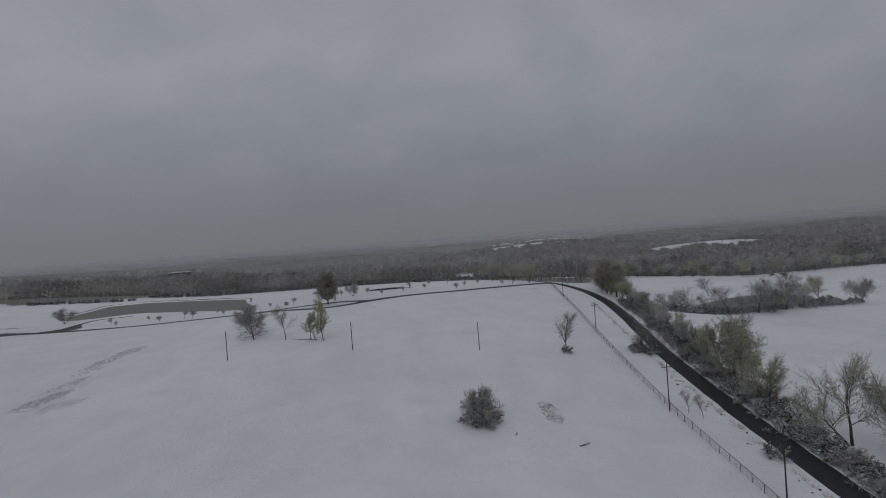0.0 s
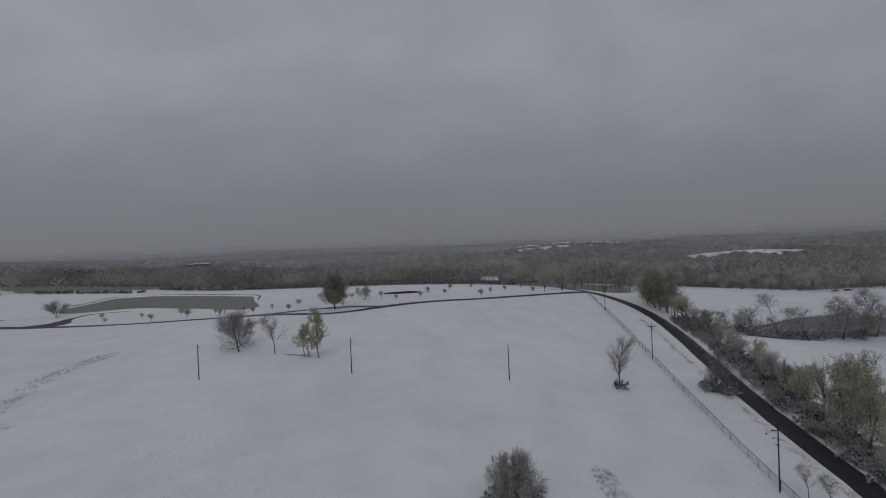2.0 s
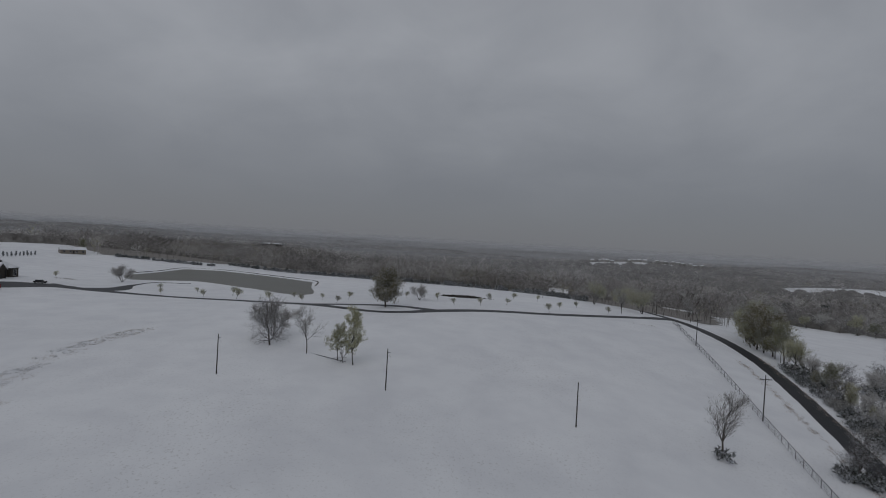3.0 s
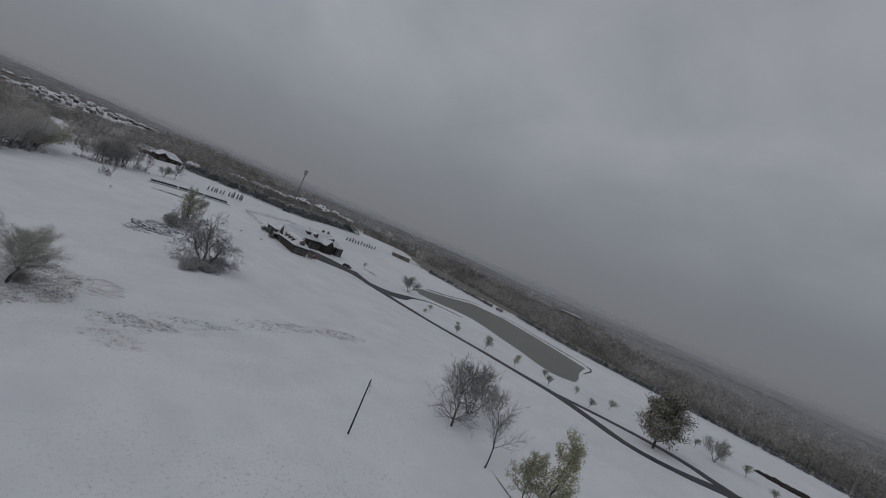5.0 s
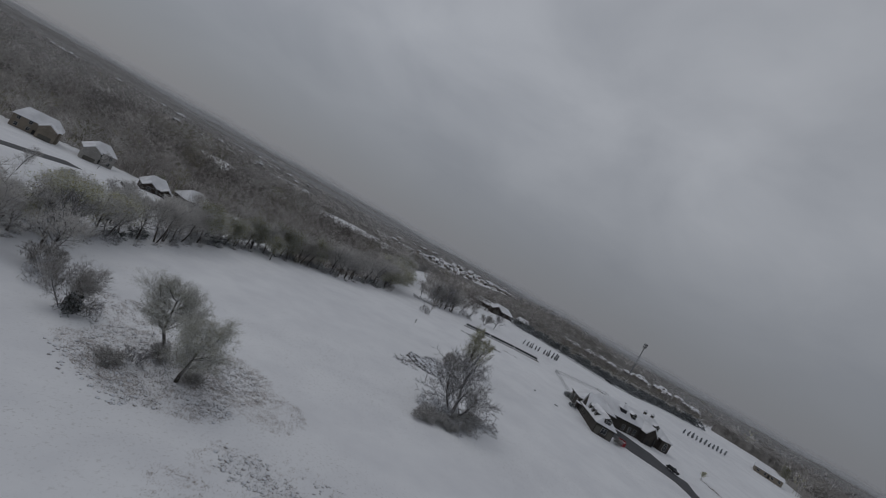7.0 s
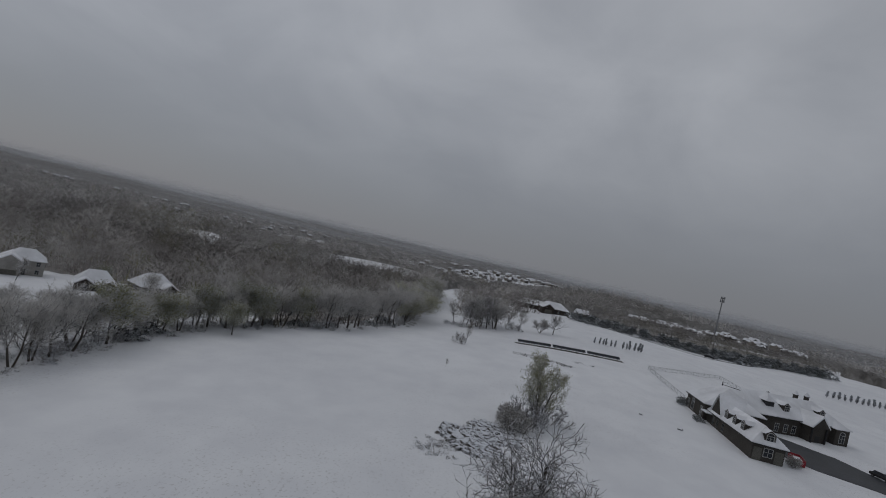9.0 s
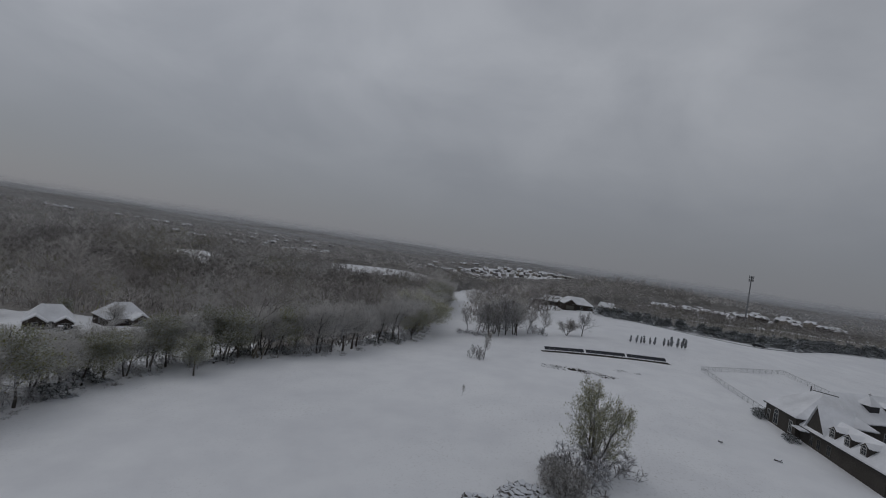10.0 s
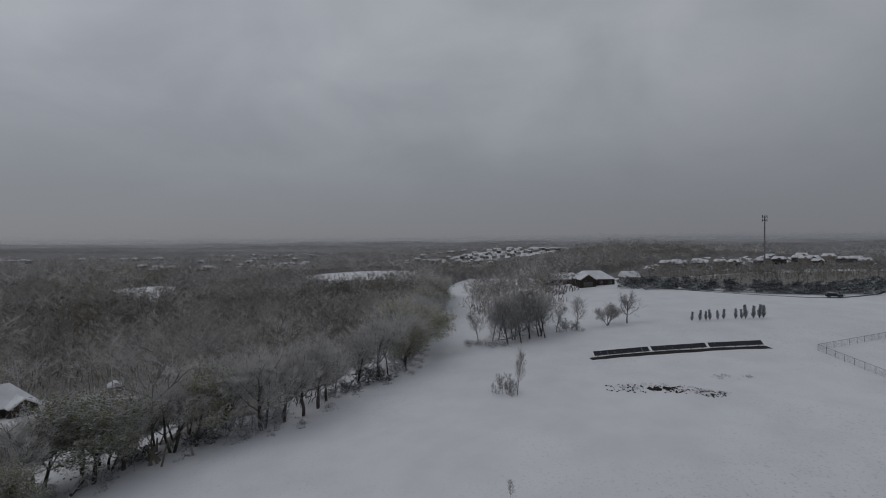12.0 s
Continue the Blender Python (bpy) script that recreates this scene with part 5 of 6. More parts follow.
def dormer(th, m, w=1.5, h=1.3, deep=2.4):
    """A dormer: y points out of the roof, its foot on the slope."""
    body = part("dormer", turned(boxes((-w / 2, w / 2, -deep, 0, -0.6, h)), m), BRICK, th)
    cap = roof_shape(-deep, 0.0, -w / 2, w / 2, h, w * 0.42, 0, 0, 0.22, 0.1)
    turned(cap, pose(0, 0, 0, 0, 0, 90))
    part("dormer_roof", turned(cap, m), SNOW_ROOF, body)
    part("dormer_fascia", turned(boxes((-w / 2 - 0.25, -w / 2 - 0.1, -0.1, 0.28, h - 0.15, h + 0.02), (w / 2 + 0.1, w / 2 + 0.25, -0.1, 0.28, h - 0.15, h + 0.02)), m), DARK_TRIM, body)
    gable_face(body, m @ out(0, 0.22, h, 0), w / 2 + 0.2, w * 0.42, BRICK)
    window(body, m @ out(0, 0.24, 0.0, 0), w * 0.6, h * 0.75, True)
    part("dormer_front", turned(boxes((-w / 2, w / 2, -0.02, 0.23, -0.4, h)), m), BRICK, body)
    return body


def lodge():
    """The long dark building with wings, dormers and a snow-covered roof."""
    x0, y0 = -236.0, 190.4
    z0 = ground_z(-205, 190) - 0.2
    th = empty("lodge", pose(x0, y0, z0, 0, 0, -4.0), "long dark stone lodge with dormers and snow-covered roofs", "building")
    # south wing, ridge along x
    part("wing_wall", boxes((13, 36, 0.4, 6.6, -1.0, 3.6)), BRICK, th)
    part("wing_roof", roof_shape(12, 36, 0.4, 6.6, 3.6, 3.0, 0.0, 0.9), SNOW_ROOF, th, "wing roof under smooth snow")
    part("wing_fascia", boxes((13, 36.48, -0.1, -0.06, 3.2, 3.38), (36.46, 36.5, -0.1, 7.1, 3.2, 3.38)), DARK_TRIM, th)
    # west block
    part("west_wall", boxes((1.8, 13.5, -0.6, 13, -0.4, 4.8)), BRICK, th)
    part("west_roof", roof_shape(1.8, 13.5, -0.6, 13, 4.8, 4.2, 0.5, 0.75), SNOW_ROOF, th, "west roof under smooth snow")
    part("west_fascia", boxes((1.4, 13.9, -1.1, -1.06, 4.4, 4.6)), DARK_TRIM, th)
    # cross gable over the wing
    g = bmesh.new()
    vs = [g.verts.new(p) for p in ((15.2, 0.3, 3.8), (20.8, 0.3, 3.8), (18, 0.3, 8.4))]
    ws = [g.verts.new(p) for p in ((15.2, 4.0, 3.8), (20.8, 4.0, 3.8), (18, 4.0, 8.4))]
    g.faces.new(vs)
    g.faces.new(ws[::-1])
    for k in range(3):
        g.faces.new((vs[k], ws[k], ws[(k + 1) % 3], vs[(k + 1) % 3]))
    bmesh.ops.recalc_face_normals(g, faces=g.faces)
    part("gable", g, BRICK, th)
    for s in (-1, 1):
        slab = bmesh.new()
        a, b, c, d = (18, 0.0, 8.65), (18 + s * 3.2, 0.0, 3.75), (18 + s * 3.2, 4.2, 3.75), (18, 6.5, 8.65)
        up_ = [slab.verts.new(p) for p in (a, b, c, d)]
        dn_ = [slab.verts.new((p[0], p[1], p[2] - 0.2)) for p in (a, b, c, d)]
        slab.faces.new(up_)
        slab.faces.new(dn_[::-1])
        for k in range(4):
            slab.faces.new((up_[k], dn_[k], dn_[(k + 1) % 4], up_[(k + 1) % 4]))
        bmesh.ops.recalc_face_normals(slab, faces=slab.faces)
        part("gable_roof", slab, SNOW_ROOF, th)
    part("stoop", boxes((13.8, 16.5, -2.2, 0.4, -1.0, 0.2), (14.0, 16.3, -2.9, -2.2, -1.0, -0.2), bevel=0.03), CONCRETE, th, "snow-covered concrete steps")
    part("canopy", boxes((13.6, 16.8, -1.4, 0.4, 3.0, 3.25)), SNOW_ROOF, th)
    # main block, turned
    main = Matrix.Translation((7.5, 16.0, 0.6)) @ pose(0, 0, 0, 0, 0, 113)
    part("main_wall", turned(boxes((-2, 27.5, 0, 12, -1.2, 4.4)), main), BRICK, th)
    part("main_roof", turned(roof_shape(-4, 27.5, 0, 12, 4.4, 4.3, 0.2, 0.85), main), SNOW_ROOF, th, "main roof under smooth snow")
    part("main_fascia", turned(boxes((-3, 28, -0.5, -0.46, 4.0, 4.2)), main), DARK_TRIM, th)
    part("portico_wall", turned(boxes((12.4, 17.6, -2.6, 0.2, -1.2, 4.0)), main), BRICK, th)
    port = roof_shape(-6, 2.9, -2.8, 2.8, 4.0, 3.0, 0, 0, 0.4, 0.2)
    part("portico_roof", turned(port, main @ pose(15, 0, 0, 0, 0, -90)), SNOW_ROOF, th)
    gable_face(th, main @ out(15, -3.32, 3.8, 180), 3.2, 3.0, BRICK)
    for u in (12.6, 17.4):
        part("column", turned(rod(bmesh.new(), (u, -2.9, -1.2), (u, -2.9, 4.0), 0.22, 0.2, 10), main), DARK_TRIM, th)
    part("bay_wall", turned(boxes((22.4, 27.2, -1.6, 0.2, -1.2, 4.2)), main), BRICK, th)
    part("bay_roof", turned(roof_shape(22.4, 27.2, -1.6, 3.0, 4.2, 1.4, 1, 1, 0.35), main), SNOW_ROOF, th)
    part("porch_slab", turned(boxes((10.5, 19.5, -5.0, 0.0, -1.6, -0.9), bevel=0.04), main), CONCRETE, th, "snow-edged concrete entrance porch")
    for u in (8.2,):
        dormer(th, main @ pose(u, 1.6, 5.5, 0, 0, 180), 2.0, 1.5, 3.4)
    dormer(th, main @ pose(20.4, 1.6, 5.5, 0, 0, 180), 2.0, 1.5, 3.4)
    for u in (18.5, 22.5):
        ch = part("chimney", turned(boxes((u - 0.45, u + 0.45, 7.5, 8.4, 5.5, 9.3), (u - 0.55, u + 0.55, 7.4, 8.5, 9.3, 9.5), bevel=0.03), main), BRICK, th, "dark stone chimney under a snowy cap")
        part("chimney_cap", turned(roof_shape(u - 0.45, u + 0.45, 7.5, 8.4, 9.5, 0.9, 0.6, 0.6, 0.12, 0.1), main), SNOW_ROOF, ch)
    cup = part("cupola", turned(boxes((2.0, 4.6, 2.0, 4.6, 4.4, 7.4)), main), SHINGLE, th, "dark shingled cupola")
    part("cupola_roof", turned(roof_shape(2.0, 4.6, 2.0, 4.6, 7.4, 1.7, 1, 1, 0.35, 0.12), main), SNOW_ROOF, cup)
    part("weather_vane", turned(rod(bmesh.new(), (3.3, 3.3, 8.4), (3.3, 3.3, 9.6), 0.05, 0.04, 6), main), DARK_TRIM, cup)
    part("vane_arrow", turned(boxes((2.8, 3.8, 3.27, 3.33, 9.3, 9.42)), main), DARK_TRIM, cup)
    for k, x in enumerate((22.4, 26.4, 30.4)):
        dormer(th, pose(x, 0.8, 4.3, 0, 0, 180), 1.7, 1.2, 2.6)
    dormer(th, pose(35.5, 3.5, 4.1, 0, 0, -90), 2.1, 1.4, 2.6)
    # windows
    for x, w, h, arch in ((3.2, 1.0, 2.0, False), (6.2, 1.6, 2.0, True), (11.8, 1.0, 2.2, False)):
        window(th, out(x, -0.6, 1.3, 180), w, h, arch)
    for x in (17.2, 19.4, 22.4):
        window(th, out(x, 0.4, 1.0, 180), 1.0, 1.6, trim=BRICK_PALE)
    window(th, out(36, 3.5, 1.1, -90), 1.6, 1.6)
    for v in (0.7, 4.8):
        part("stone_panel", boxes((36.0, 36.05, v, v + 1.6, 0.0, 2.6)), BRICK_PALE, th, "paler stone panel in the end wall")
    for u, w, arch in ((24.8, 1.8, True), (4.5, 1.2, False), (7.5, 1.2, False), (10.2, 1.2, False), (20.2, 1.2, False)):
        window(th, main @ out(u, -1.62 if arch else 0, 0.6, 180), w, 1.9, arch)
    part("entrance_door", turned(boxes((14.2, 15.8, -2.68, -2.6, -1.0, 1.6)), main), DARK_TRIM, th)
    part("roof_stack", rod(bmesh.new(), (4.5, 6.0, 7.2), (4.5, 6.0, 9.8), 0.12, 0.12, 8), DARK_TRIM, th)
    part("roof_rail", turned(boxes((0, 6.5, -0.06, 0.06, 0, 0.14)), pose(4.5, 6.2, 9.0, 0, -4, 12)), DARK_TRIM, th, "dark pipe along the roof")
    return th


lodge()
ribbon("pond_bank", [(-238, 300, 0.7), (-243, 328, 0.8), (-250, 357, 0.9), (-226, 366.5, 0.8), (-190, 357, 0.9), (-166, 349, 0.8), (-140, 337.5, 0.8), (-127.5, 310, 0.7)], SOIL_AND_SHADE, 0.06, 0.35, "bare dark bank along the pond", "bank")
ribbon("forecourt", [(-224, 200, 6), (-220, 206, 12), (-213, 209, 22), (-206, 216, 15), (-200, 220, 9), (-194, 221, 7)], DRIVE, 0.095, 0.1, "wet asphalt forecourt of the lodge", "road")
plant("dark_shrub", -235.4, 189.6, 1.8, 0, "dark clipped shrubs at the lodge wall", "lodge shrubs", wide=1.1)
plant("dark_shrub", -233.4, 188.4, 1.4, 40, "dark clipped shrubs at the lodge wall", "lodge shrubs", wide=1.0)
plant("bush", -201.4, 197.6, 2.4, 40, "pale twiggy bush at the lodge corner", "lodge shrubs", wide=0.9)
for x, y in ((-221, 187.2), (-219.6, 186.8)):
    plant("dark_shrub", x, y, 1.2, 30, "snow-capped shrubs at the lodge steps", "lodge shrubs", wide=1.2)
plant("sapling", -238, 232.5, 2.4, 0, "bare shrub beside the lodge", wide=1.5)
plant("sapling", -224, 241, 3.6, 20, "young tree beside a rusty grass clump", wide=1.0)


def car(x, y, turn, paint, label, length=4.6, pickup=False):
    th = empty("car", pose(x, y, ground_z(x, y) + 0.1, 0, 0, turn), label, "car")
    h = length / 2
    bm = boxes((-h, h, -0.9, 0.9, 0.35, 0.95), bevel=0.12)
    part("body", bm, paint, th)
    cab = bmesh.new()
    x0, x1 = (-0.6, 1.2) if pickup else (-h * 0.75, h * 0.45)
    low = [cab.verts.new(p) for p in ((x0, -0.82, 0.93), (x1, -0.82, 0.93), (x1, 0.82, 0.93), (x0, 0.82, 0.93))]
    top = [cab.verts.new(p) for p in ((x0 + 0.3, -0.68, 1.5), (x1 - 0.55, -0.68, 1.5), (x1 - 0.55, 0.68, 1.5), (x0 + 0.3, 0.68, 1.5))]
    cab.faces.new(top)
    for k in range(4):
        cab.faces.new((low[k], low[(k + 1) % 4], top[(k + 1) % 4], top[k]))
    part("cabin", cab, GLASS, th, "dark glazed cabin")
    part("snow_cap", boxes((x0 + 0.35, x1 - 0.6, -0.66, 0.66, 1.5, 1.56), bevel=0.02), SNOW_ROOF, th)
    for u in (-h * 0.62, h * 0.62):
        for v in (-0.88, 0.88):
            w = part("wheel", rod(bmesh.new(), (u, v - 0.1, 0.33), (u, v + 0.1, 0.33), 0.33, 0.33, 14), DARK_TRIM, th)
            part("rim", rod(bmesh.new(), (u, v - 0.11, 0.33), (u, v + 0.11, 0.33), 0.18, 0.18, 10), METAL, w)
    for v in (-0.62, 0.62):
        part("headlight", boxes((h - 0.06, h + 0.02, v - 0.18, v + 0.18, 0.62, 0.78)), PALE_TRIM, th)
    return th


car(-210.0, 221.8, 15, DARK_TRIM, "dark parked car on the drive by the lodge", 4.7)
car(-252.5, 11.5, 40, DARK_TRIM, "dark car parked on a snowy driveway", 4.4)
car(-255, 13.5, 40, SIDING, "pale car parked on a snowy driveway", 4.4)
car(233, 374, 20, SIDING, "pale pickup beside the pasture fence", 5.0, True)
car(243, 377, 15, DARK_TRIM, "dark car beside the pasture fence", 4.6)
car(-346, 246.5, 70, DARK_TRIM, "dark vehicle beside the farm track", 4.8)


def skip(x, y, turn):
    """The red waste container beside the forecourt."""
    th = empty("waste_container", pose(x, y, ground_z(x, y) + 0.08, 0, 0, turn) @ Matrix.Diagonal((0.9, 0.9, 0.9, 1)), "red steel waste container half full of snow", "container")
    part("side", boxes((-2.6, 2.6, -1.2, -1.12, 0, 1.5)), RED, th)
    part("side", boxes((-2.6, 2.6, 1.12, 1.2, 0, 1.5)), RED, th)
    part("end", boxes((-2.6, -2.52, -1.12, 1.12, 0, 1.5)), RED, th)
    part("end", boxes((2.52, 2.6, -1.12, 1.12, 0, 1.3)), RED, th)
    part("floor_plate", boxes((-2.52, 2.52, -1.12, 1.12, 0.05, 0.14)), RED, th)
    part("snow_fill", boxes((-2.5, 2.5, -1.1, 1.1, 0.14, 1.0), bevel=0.1), SNOW_ROOF, th)
    for u in (-1.6, -0.5, 0.6, 1.7):
        for s in (-1, 1):
            part("rib", boxes((u - 0.06, u + 0.06, s * 1.24 - 0.05, s * 1.24 + 0.05, 0.05, 1.45)), RED, th)


skip(-205.3, 200.6, -20)


def solar_row(x, y, turn, length=11.9):
    z = ground_z(x, y)
    rise = ground_z(x - 0.57, y + 5.9) - ground_z(x + 0.57, y - 5.9)
    th = empty("solar_array", pose(x, y, z, math.degrees(math.atan2(rise, 11.85)), 0, turn), "long tilted rack of black solar panels in snow", "solar array", "solar arrays")
    tilt = pose(0, 0, 0.85, 0, 36, 0)
    rows = 8
    step = length / rows
    for k in range(rows):
        a = -length / 2 + k * step
        part("panel", turned(boxes((-0.56, 0.56, a + 0.02, a + step - 0.02, -0.02, 0.03)), tilt), PANEL, th)
    part("panel_frame", turned(boxes((-0.61, -0.57, -length / 2, length / 2, -0.05, 0.045), (0.57, 0.61, -length / 2, length / 2, -0.05, 0.045)), tilt), METAL, th)
    for k in range(5):
        a = -length / 2 + 0.8 + k * (length - 1.6) / 4
        part("post", rod(bmesh.new(), (-0.05, a, -0.4), (-0.05, a, 0.85), 0.07, 0.07, 7), METAL, th)
        part("beam", turned(boxes((-0.64, 0.64, a - 0.05, a + 0.05, -0.16, -0.06)), tilt), METAL, th)
    return th


for k in range(3):
    t = (k + 0.5) / 3
    solar_row(-274.4 - 3.6 * t, 147.2 + 37.2 * t, 5.5)
# the dark soil colour also paints in the shadow line below the panels
ribbon("bare_strip", [(-273.6, 146.5, 2.2), (-275.4, 165, 2.4), (-277.3, 185, 2.2)], SOIL_AND_SHADE, 0.05, 0.3, "dark strip of bare soil and painted shadow under the panels", "soil")


def house(x, y, turn, w, d, h, wall, label, rise=3.2, hip=(0.8, 0.8), wings=(), storeys=1, group="", chimney=False):
    th = empty("house", pose(x, y, ground_z(x, y), 0, 0, turn), label, "house", group)
    part("wall", boxes((-w / 2, w / 2, -d / 2, d / 2, -1.5, h)), wall, th)
    part("roof", roof_shape(-w / 2, w / 2, -d / 2, d / 2, h, rise, *hip), SNOW_ROOF, th, "roof under snow")
    for gx0, gw, gd in wings:
        part("wing_wall", boxes((gx0 - gw / 2, gx0 + gw / 2, -d / 2 - gd, -d / 2 + 0.2, -1.5, h)), wall, th)
        yy = -d / 2 - gd
        gable_face(th, out(gx0, yy - 0.66, h - 0.2, 180), gw / 2 + 0.3, gw * 0.36, wall)
        part("wing_roof", turned(roof_shape(-gd - 0.3, d / 2, -gw / 2, gw / 2, h, gw * 0.36, 0, 0, 0.35), pose(gx0, -d / 2, 0, 0, 0, 90)), SNOW_ROOF, th)
        if gw > 5.5:
            part("garage_door", boxes((gx0 - 2.2, gx0 + 2.2, yy - 0.06, yy, 0.05, 2.3)), BRICK_PALE, th)
        else:
            window(th, out(gx0, yy, 0.9, 180), 1.4, 1.5)
    n = max(2, int(w / 3.6))
    for s in range(storeys):
        for k in range(n):
            u = -w / 2 + w * (k + 0.5) / n
            if not any(abs(u - g[0]) < g[1] / 2 + 0.5 for g in wings):
                window(th, out(u, -d / 2, 0.9 + 2.8 * s, 180), 1.1, 1.4)
            window(th, out(u, d / 2, 0.9 + 2.8 * s, 0), 1.1, 1.4)
        window(th, out(w / 2, 0, 0.9 + 2.8 * s, -90), 1.1, 1.4)
        window(th, out(-w / 2, 0, 0.9 + 2.8 * s, 90), 1.1, 1.4)
    part("front_door", boxes((-0.5, 0.5, -d / 2 - 0.06, -d / 2, 0, 2.1)), DARK_TRIM, th)
    if chimney:
        part("chimney", boxes((w * 0.2, w * 0.2 + 0.9, 0.4, 1.3, h, h + rise + 1.0), bevel=0.03), wall, th)
    return th


# the suburban houses by the west woods; their fronts face the street
house(-258, 3, 132, 11, 9, 2.9, BRICK_RED, "brown brick bungalow with a snowy hipped roof", 4.0, (0.7, 0.7), ((-3.2, 5.4, 1.4), (3.6, 4.4, 1.4)), 1, "suburban houses")
house(-278, 10, 150, 12.5, 10, 3.0, BRICK_RED, "brown brick bungalow with a snowy hipped roof", 4.4, (0.75, 0.75), ((3, 5.5, 2.5),), 1, "suburban houses")
house(-262, -27, 134, 11, 9, 5.6, SIDING, "pale two-storey house with a snowy roof", 3.4, (0.75, 0.75), ((-4, 6.4, 4.5),), 2, "suburban houses", True)
house(-250, -46, 125, 16, 10, 5.4, SIDING_TAN, "tan two-storey house with a snowy roof", 3.8, (0.6, 0.6), ((4, 6.2, 3.5),), 2, "suburban houses")
house(-222, -58, 150, 16, 10, 4.6, SIDING_TAN, "tan house with snow-covered gables", 3.8, (0.3, 0.3), ((-4, 6.2, 3.5),), 1, "suburban houses")
house(-186, -32, 200, 15, 10, 3.2, BRICK_RED, "brick house behind snowy trees", 3.6, (0.6, 0.6), ((4, 6.2, 3.0),), 1, "suburban houses")
# on the rise beyond the panels
house(-414, 181, 95, 17, 12, 3.4, BRICK_RED, "low brown house with a broad snowy roof", 3.6, (0.6, 0.8), ((-5.5, 7.5, 4.0),), 1, "houses on the rise")
house(-434, 170, 95, 20, 11, 3.0, BRICK_RED, "long low house under snow", 3.0, (0.8, 0.8), (), 1, "houses on the rise")
house(-416, 199, 95, 7, 8, 3.0, SIDING_TAN, "small tan outbuilding with a snowy roof", 2.6, (0.0, 0.0), (), 1, "houses on the rise")
house(-340, 352, 60, 15, 8, 3.0, SIDING_TAN, "pale shed with a snowy roof beside the field", 1.8, (0, 0), (), 1, "")
house(-297, 25, 40, 3.2, 2.6, 2.2, SIDING, "small garden shed with snow on its roof", 0.9, (0, 0), (), 1, "")


def pool_cover(x, y):
    th = empty("pool_cover", pose(x, y, ground_z(x, y) + 0.25, 0, 0, 25), "dark sagging cover over a garden pool", "pool")
    n = 24
    ring = [(6.4 * math.cos(6.283 * k / n) * (1 + 0.1 * math.sin(3 * k)), 3.6 * math.sin(6.283 * k / n)) for k in range(n)]
    mesh_ob("cover", [(u, v, 0) for u, v in ring] + [(u, v, -0.6) for u, v in ring] + [(0, 0, -0.12)], [(k, (k + 1) % n, 2 * n) for k in range(n)] + [(k, n + k, n + (k + 1) % n, (k + 1) % n) for k in range(n)], SHINGLE, th)
    mesh_ob("coping", [(u * s, v * s, z) for s, z in ((1.0, 0.01), (1.08, 0.03), (1.08, -0.5)) for u, v in ring], [(j * n + k, j * n + (k + 1) % n, (j + 1) * n + (k + 1) % n, (j + 1) * n + k) for j in range(2) for k in range(n)], CONCRETE, th)


pool_cover(-276, 41.5)


def yard_wall(a, b, height, label):
    """A low wall along a yard, in short lengths that step with the ground."""
    th = empty("garden_wall", pose(a[0], a[1], ground_z(*a)), label, "wall", "yard walls")
    n = max(2, int(math.dist(a, b) / 3))
    for k in range(n):
        p = [a[j] + (b[j] - a[j]) * (k + 0.5) / n for j in range(2)]
        turn = math.degrees(math.atan2(b[1] - a[1], b[0] - a[0]))
        length = math.dist(a, b) / n
        m = pose(p[0] - a[0], p[1] - a[1], ground_z(*p) - ground_z(*a), 0, 0, turn)
        part("wall_block", turned(boxes((-length / 2, length / 2, -0.15, 0.15, -0.6, height), bevel=0.02), m), BRICK, th)
        part("snow_cap", turned(boxes((-length / 2, length / 2, -0.2, 0.2, height, height + 0.12), bevel=0.03), m), SNOW_ROOF, th)


yard_wall((-246, 21.6), (-252.5, 29), 1.0, "low dark garden wall capped with snow")
yard_wall((-229, 10), (-238, 2), 1.0, "low dark garden wall capped with snow")
yard_wall((-209, 38.5), (-222, 46), 0.9, "low dark garden wall capped with snow")
house(287, 426, 10, 12, 8, 3.4, BRICK, "dark barn with a snowy roof beyond the pasture", 2.8, (0, 0), (), 1, "")


def far_house(x, y, turn, w, d, h, wall, group, label):
    th = empty("house", pose(x, y, ground_z(x, y), 0, 0, turn), label, "house", group)
    part("wall", boxes((-w / 2, w / 2, -d / 2, d / 2, -3, h)), wall, th)
    part("roof", roof_shape(-w / 2, w / 2, -d / 2, d / 2, h, w * 0.24, 0.25, 0.25), SNOW_ROOF, th, "roof under snow")
    part("gable_roof", turned(roof_shape(-d / 2 - 1.5, 0, -w * 0.2, w * 0.2, h, w * 0.17, 0, 0), pose(w * 0.2, 0, 0, 0, 0, 90)), SNOW_ROOF, th)
    gable_face(th, out(w * 0.2, -d / 2 - 1.98, h - 0.1, 180), w * 0.2 + 0.4, w * 0.17, wall)
    part("gable_wall", boxes((0, w * 0.4, -d / 2 - 1.4, -d / 2 + 0.1, -3, h)), wall, th)
    for k in range(3):
        part("window", boxes((-w * 0.4 + k * w * 0.2, -w * 0.4 + k * w * 0.2 + 1.2, -d / 2 - 0.05, -d / 2, 1.0, 2.4)), GLASS, th)
    return th


